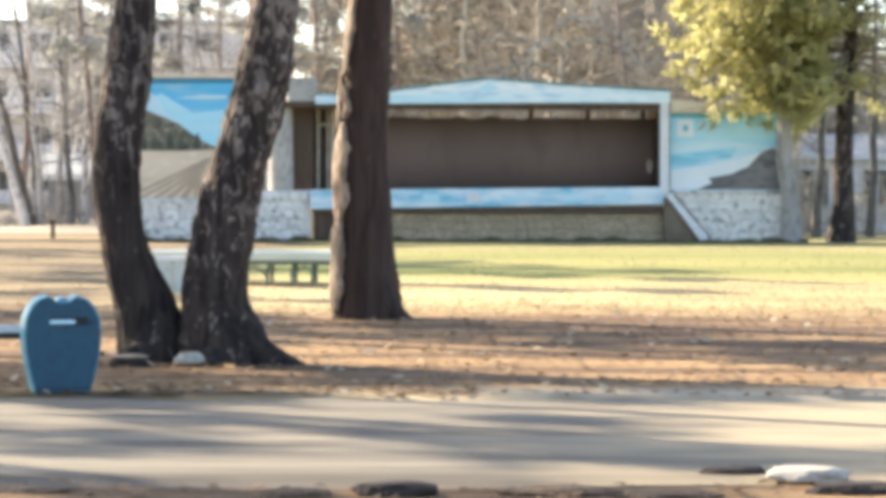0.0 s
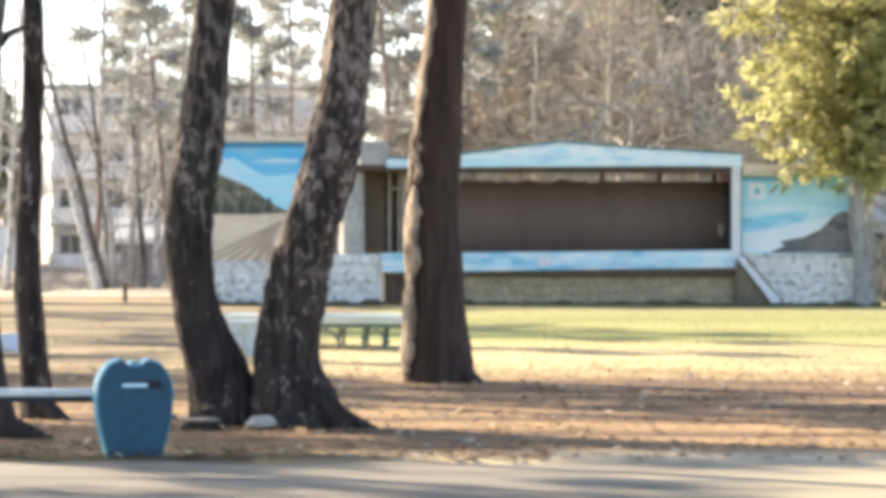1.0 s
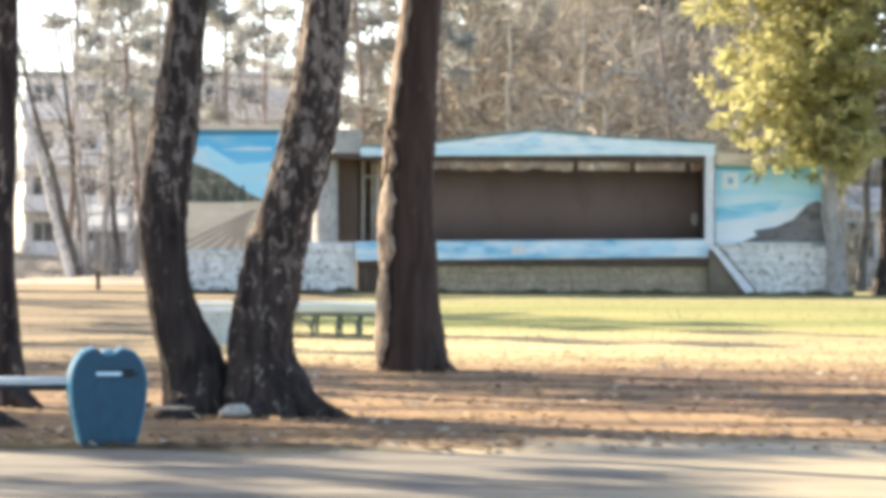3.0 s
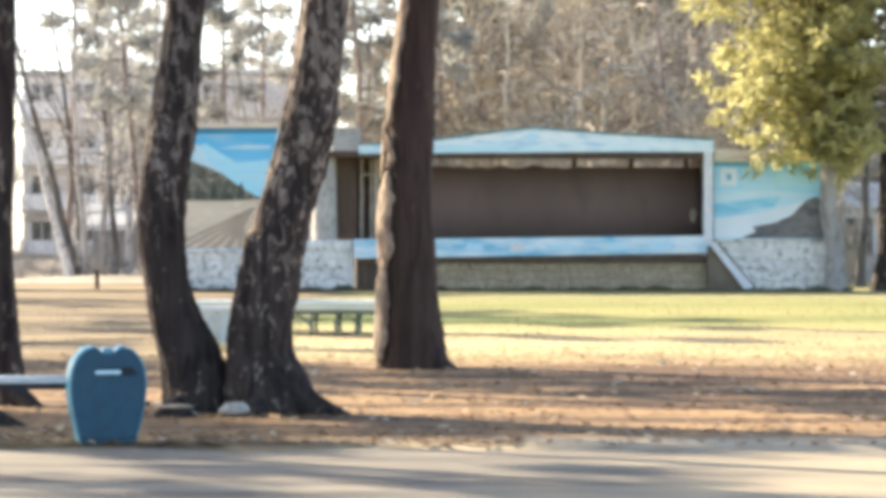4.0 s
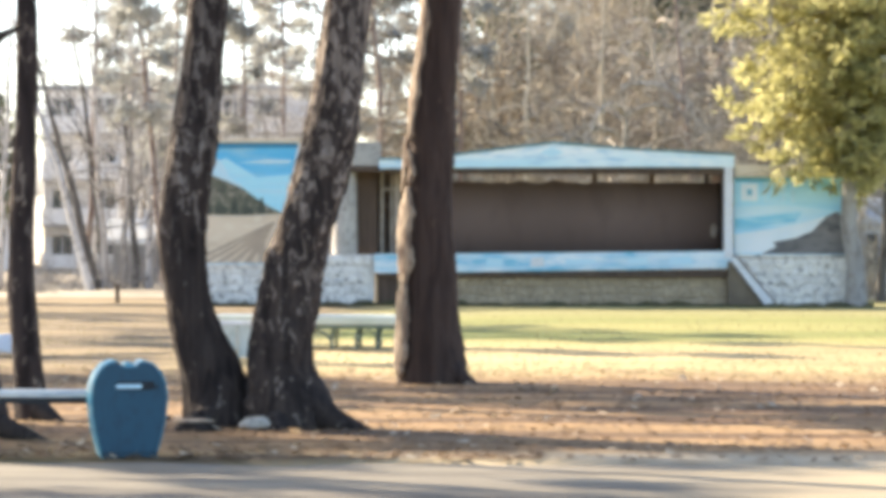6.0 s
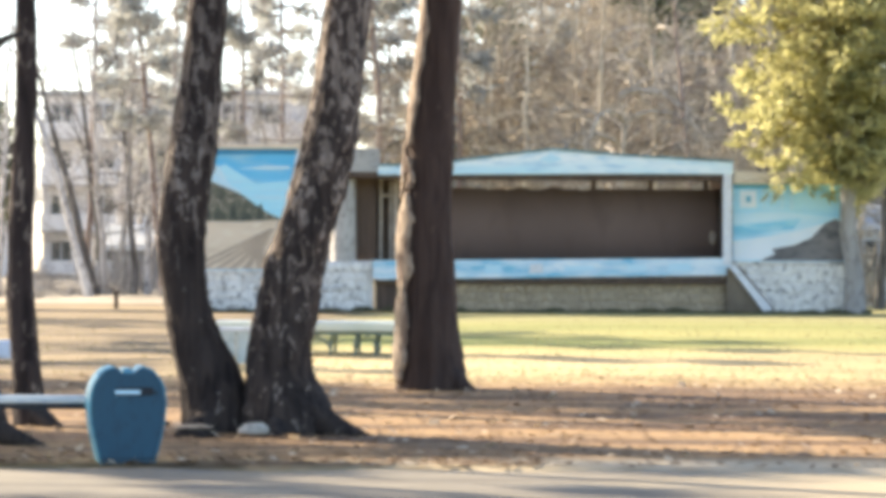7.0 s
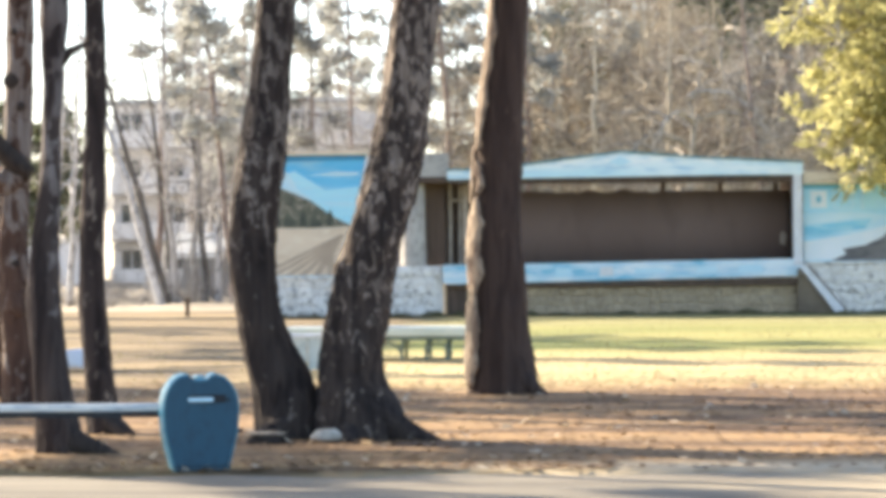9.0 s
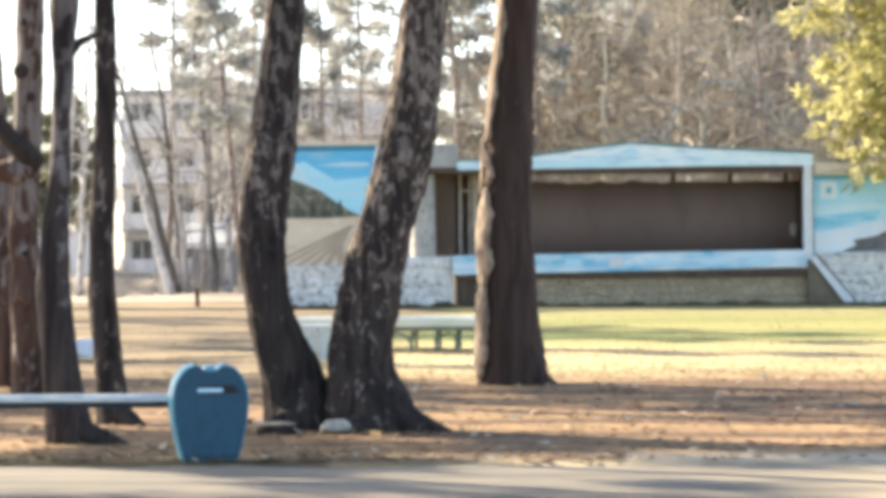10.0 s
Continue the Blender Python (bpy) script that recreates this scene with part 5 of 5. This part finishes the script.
leaner = bare_tree("leaning_tree", "pale leaning tree beyond the dry lawn", 12, 0.17, 15, M_HAZED_BARK, (-3.5, 0), 8, 0.45, "pale trees at the far edge of the lawn")
leaner.matrix_basis = pose(-15.45, 104, -0.05)
leaner = bare_tree("leaning_tree", "dark leaning tree beyond the dry lawn", 11, 0.19, 16, M_GREY_DARK, (-3.0, 0), 8, 0.45, "pale trees at the far edge of the lawn")
leaner.matrix_basis = pose(-15.6, 107, -0.05)
leaner = bare_tree("leaning_tree", "dark upright tree beyond the dry lawn", 12, 0.14, 17, M_GREY_DARK, (-0.9, 0), 8, 0.45, "pale trees at the far edge of the lawn")
leaner.matrix_basis = pose(-14.4, 109, -0.05)
for x, y, h, lean, mt in ((-15.4, 108, 12, -0.9, M_HAZED_BARK), (-15.6, 109, 11, -1.4, M_GREY_DARK), (-13.6, 107, 12, -0.2, M_HAZED_BARK), (-19.6, 108, 12, 0.4, M_HAZED_BARK), (-14.7, 107, 10, 0.5, M_GREY_BARK)):
    leaner = bare_tree("slender_tree", "slender grey bare tree beyond the dry lawn", h, 0.15, int(-x * 10), mt, (lean, 0), 8, 0.3, "pale trees at the far edge of the lawn")
    leaner.matrix_basis = pose(x, y, -0.05)
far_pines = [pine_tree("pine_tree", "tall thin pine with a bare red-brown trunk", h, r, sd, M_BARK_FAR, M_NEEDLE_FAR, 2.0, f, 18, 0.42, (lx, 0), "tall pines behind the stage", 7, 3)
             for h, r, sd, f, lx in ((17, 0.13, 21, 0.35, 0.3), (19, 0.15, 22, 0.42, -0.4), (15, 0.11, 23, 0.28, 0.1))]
places = [((330 - 784) / 4950 * 112, 112, 1.0), ((575 - 784) / 4950 * 100, 100, 1.0), ((560 - 784) / 4950 * 118, 118, 0.9), ((180 - 784) / 4950 * 105, 105, 1.0), ((45 - 784) / 4950 * 118, 118, 1.0), ((700 - 784) / 4950 * 96, 96, 0.9)]
for i in range(8):
    y = 112 + 60 * (i / 8)
    places.append((rng.uniform(-0.145, -0.03) * y, y, rng.uniform(0.8, 1.0)))
for i in range(8):
    y = 125 + 45 * (i / 8)
    places.append((rng.uniform(-0.02, 0.13) * y, y, rng.uniform(0.7, 1.0)))
plant(far_pines, places, 3)
green_pines = [pine_tree("pine_tree", "dull green pine high on the wooded slope", h, 0.14, sd, M_BARK_FAR, M_NEEDLE, 2.4, 0.35, 20, 0.42, (0.1, 0), "tall pines behind the stage", 9, 4) for h, sd in ((10, 24), (9, 25))]
plant(green_pines, [(-0.3, 122, 0.9), (6.6, 124, 1.0), (8.6, 128, 1.1), (12.2, 126, 1.0), (-2.6, 126, 1.0), (-22.4, 119, 0.9), (-21.2, 112, 0.75), (-23.6, 114, 0.9)], 12)


def shrub(label, seed, material, h=2.6):
    r = random.Random(seed)
    ob = thing("shrub", label, "shrub", None, "bare shrubs on the slope")
    g, tips = Geo(), []
    for _ in range(9):
        a = r.uniform(0, 6.28)
        branch(r, g, tips, (r.gauss(0, 0.3), r.gauss(0, 0.3), -0.1), (math.cos(a) * 0.5, math.sin(a) * 0.5, 1), h * r.uniform(0.6, 1.0), 0.035, 2, 5, 0.2, 0.0)
    tagged(part("thicket", g, material, ob), kind="stuff")
    return ob


shrubs = [shrub("tangled bare brown shrub", 51, M_BROWN_BARK), shrub("tangled bare tan shrub", 52, M_TAN_BARK), shrub("dense bare tan shrub", 53, M_TAN_BARK, 4.2)]
places = []
for i in range(120):
    y = 94 + 64 * (i / 120) + rng.uniform(-1, 1)
    places.append((rng.uniform(-0.03, 0.125) * y, y, rng.uniform(0.8, 1.6)))
for i in range(34):
    y = 92 + 30 * (i / 34)
    places.append((rng.uniform(0.127, 0.185) * y, y, rng.uniform(0.5, 1.0)))
plant(shrubs, places, 4)
grey_shrubs = [shrub("tangled bare grey shrub beyond the dry lawn", 54, M_GREY_BARK, 2.2), shrub("low pale bare shrub beyond the dry lawn", 55, M_HAZED_BARK, 1.6)]
places = []
for i in range(60):
    y = 103 + 14 * (i / 60)
    places.append((rng.uniform(-0.24, -0.06) * y, y, rng.uniform(0.35, 0.75)))
plant(grey_shrubs, places, 7)

# yellow-green pine, grey trunk and dark trunks by the stage's far end
def golden_pine():
    r = random.Random(61)
    ob = thing("golden_pine", "yellow-green needled pine with drooping boughs beside the stage wing", "tree", pose(11.65, 81.5, 0))
    pts = [Vector((0.03 * i + r.gauss(0, 0.04), r.gauss(0, 0.04), 13.0 * i / 13 - (0.15 if i == 0 else 0))) for i in range(14)]
    g = Geo()
    tube(g, pts, [0.46 if i == 0 else 0.34 - 0.021 * i for i in range(14)], 16, 0.12)
    part("trunk", g, M_BARK_SLIM, ob, smooth=True)
    wood, green = Geo(), Geo()
    for k in range(150):
        h = 4.45 + 7.3 * ((k + r.random()) / 150) ** 1.05
        bare = r.random() < 0.16
        a = r.gauss(math.pi + 0.25, 0.85) if not bare else r.gauss(0.0, 0.7)
        leftward = max(0.0, -math.cos(a))
        length = (2.4 + 2.9 * leftward * min(1.0, (h - 3.2) / 3.4)) * r.uniform(0.55, 1.08)
        i = min(int(h), 12)
        p = pts[i].lerp(pts[i + 1], h - i)
        limb = wander(r, p, (math.cos(a), math.sin(a), r.uniform(0.0, 0.3)), length, 6, 0.10, -0.13 if k < 26 else -0.055)
        tube(wood, limb, [0.05 * (1 - 0.13 * j) for j in range(7)], 5)
        for j in range(2, 7):
            for _ in range(5):
                d = (limb[j] - limb[j - 1]).normalized()
                side = Vector((r.gauss(0, 1), r.gauss(0, 1), r.gauss(-0.15, 0.6))).normalized()
                q = limb[j] + side * r.uniform(0.1, 0.75)
                tube(wood, [limb[j], limb[j].lerp(q, 0.5) + Vector((0, 0, 0.04)), q], [0.016, 0.012, 0.006], 3)
                if (not bare or r.random() < 0.25) and q.z > 3.2 + 1.5 * max(0.0, -q.x - 3.6) - r.uniform(0.0, 0.9) and (q.x < -0.7 or r.random() < 0.2):
                    tuft(r, green, q, (d * 0.6 + side + Vector((0, 0, 0.3))).normalized(), 0.27, 15)
    tagged(part("limbwork", wood, M_BROWN_BARK, ob), kind="stuff")
    tagged(part("crown", green, M_NEEDLE_GOLD, ob), kind="stuff")


golden_pine()
birch = bare_tree("grey_trunk_tree", "pale grey smooth-barked tree at the end of the wing wall", 12, 0.29, 62, M_GREY_BARK, (-0.35, 0.3), 7, 0.5, "")
birch.matrix_basis = pose(10.08, 80.9, 0)
dark_tree = bare_tree("bare_tree", "slim dark trunk near the stage wing", 11, 0.15, 63, M_GREY_DARK, (0.5, 0), 8, 0.4)
plant([dark_tree], [(11.75, 88, 1.0), (13.75, 90, 1.0), (14.2, 87, 0.9), (15.4, 90, 1.1)], 5)

# trees of the same park outside the view, whose shade falls over the path
park_pine = pine_tree("park_pine", "tall park pine with a broad dark crown", 15, 0.25, 71, M_BARK_PINE, M_NEEDLE, 2.5, 0.48, 17, 0.40, (0.2, 0), "park pines beside the road", 7, 3)
plant([park_pine], [(-19, 44, 0.95), (-20.5, 25.5, 1.0), (-15.5, 40.5, 0.9), (-17.2, 30.4, 1.0), (-18, 26.6, 0.95), (-23, 26.8, 1.0), (-23, 38.5, 1.1), (-17.5, 64, 1.0), (-20.5, 71, 1.1), (-25, 76, 1.15), (-19, 58, 1.0), (-25, 55, 1.0), (-28, 62, 1.1), (-24, 48.5, 1.0), (-31, 84, 1.2), (-27, 92, 1.1), (-9.6, 37.6, 0.7)], 6)


# ---------------- ground litter ----------------
def scatter_leaves():
    r = random.Random(80)
    g = Geo()
    for i in range(15000):
        y = 21.3 + 16.5 * r.random() ** 1.1
        k = r.random()
        if k < 0.14:
            y = r.uniform(11.5, 15.2)
        elif k < 0.30:
            y = 21.1 + abs(r.gauss(0, 0.7))
        x = r.uniform(-0.26, 0.19) * y
        if 21 < y < 22.4 and x > 0.3 and r.random() < 0.85:
            continue
        z = terrain(x, y) + 0.012
        s = r.uniform(0.02, 0.055)
        a = r.uniform(0, 6.28)
        u = Vector((math.cos(a), math.sin(a), r.gauss(0, 0.12))) * s
        w = Vector((-math.sin(a), math.cos(a), r.gauss(0, 0.15))) * s * 0.6
        p = Vector((x, y, z + s * 0.12))
        n = len(g.v)
        g.v += [p - u, p + w, p + u, p - w]
        g.f.append((n, n + 1, n + 2, n + 3))
    ob = part("fallen_leaves", g, M_DEAD)
    tagged(ob, "brown fallen leaves strewn over bare earth", "leaves", kind="stuff")


def scatter_pale_leaves():
    r = random.Random(84)
    g = Geo()
    for i in range(420):
        y = 21.3 + 13.5 * r.random()
        x = r.uniform(-0.25, 0.18) * y
        s = r.uniform(0.03, 0.07)
        a = r.uniform(0, 6.28)
        u = Vector((math.cos(a), math.sin(a), r.gauss(0, 0.25))) * s
        w = Vector((-math.sin(a), math.cos(a), r.gauss(0, 0.3))) * s * 0.7
        p = Vector((x, y, terrain(x, y) + 0.02 + s * 0.2))
        n = len(g.v)
        g.v += [p - u, p - u * 0.3 + w, p + u, p + u * 0.2 - w]
        g.f.append((n, n + 1, n + 2, n + 3))
    ob = part("pale_leaves", g, M_PALE_LEAF)
    tagged(ob, "scattered pale dry leaves on the brown earth", "leaves", kind="stuff")


scatter_pale_leaves()


def scatter_grass():
    r = random.Random(81)
    g = Geo()
    for i in range(7000):
        y = 35.5 + 45 * r.random() ** 1.2
        x = r.uniform(-0.25, 0.19) * y
        p = Vector((x, y, terrain(x, y) - 0.01))
        h = r.uniform(0.02, 0.05)
        n = len(g.v)
        a = r.uniform(-0.6, 0.6)
        u = Vector((math.cos(a), math.sin(a), 0)) * 0.02
        tip = p + Vector((r.gauss(0, 0.04), r.gauss(0, 0.04), h))
        g.v += [p - u, p + u, tip]
        g.f.append((n, n + 1, n + 2))
    ob = part("dry_grass", g, M_STRAW)
    tagged(ob, "short straw-coloured and greenish spring grass", "grass", kind="stuff")
    g = Geo()
    for i in range(6000):
        x = r.uniform(-9.5, 10.5)
        p = Vector((x, (80.4 if x < -4 else 80.75) - abs(r.gauss(0, 0.15)) + 0.07 * (x - 1.3) * (abs(x - 1.3) < 5.3), 0))
        h = r.uniform(0.03, 0.16) * (0.5 + abs(noise.noise(Vector((x * 1.1, 3, 0)))) * 2)
        n = len(g.v)
        g.v += [p - Vector((0.025, 0, 0)), p + Vector((0.025, 0, 0)), p + Vector((r.gauss(0, 0.05), 0, h))]
        g.f.append((n, n + 1, n + 2))
    ob = part("wall_foot_weeds", g, M_WEED)
    tagged(ob, "dark weeds along the foot of the stage", "weeds", kind="stuff")


scatter_leaves()
scatter_grass()


# ---------------- kerb ----------------
def build_kerb():
    kerb = thing("kerb", "broken pale concrete kerb along the road", "kerb", pose(0, 14.95, -0.06), kind="structure")
    r = random.Random(90)
    me = as_mesh(block(-0.49, 0.49, -0.09, 0.09, -0.15, 0.05, 0.02), "kerb_stone")
    for i in range(-12, 13):
        if i in (0,):
            continue
        part("kerb_stone", me, M_KERB, kerb, m=pose(i * 1.0 + r.uniform(-0.02, 0.02), r.uniform(-0.03, 0.03), r.uniform(-0.05, 0.02), r.uniform(-9, 9), r.uniform(-2.0, 2.0), r.uniform(-4, 4)))


build_kerb()
rock("clod_shadow_lump", "dark clod of earth and leaves on the verge", (-0.22, 14.6, 0.0), (0.22, 0.14, 0.07), 14, M_BARK, "clod")
# two dark lumps added in place of the shadow streaks around the rubble
rock("clod_shadow_lump", "low dark lump standing for the shadow beside the rubble", (1.65, 15.6, 0.0), (0.20, 0.12, 0.05), 17, M_BARK, "clod")
rock("clod_shadow_lump", "dark lump standing for the shadow under broken kerb", (2.2, 14.7, 0.0), (0.26, 0.14, 0.06), 19, M_BARK, "clod")
rock("pale_rubble", "pale broken concrete lump on the verge", (2.0, 15.2, 0.03), (0.22, 0.2, 0.06), 4, M_KERB, "rubble")
for k, (x, y, w) in enumerate(((-2.2, 14.62, 0.3), (-0.75, 14.55, 0.22), (0.6, 14.66, 0.34), (1.2, 14.5, 0.26))):
    rock("clod_shadow_lump", "low dark clod of earth and leaf mould on the verge", (x, y, -0.01), (w, 0.15, 0.04), 40 + k, M_CLOD, "clod")
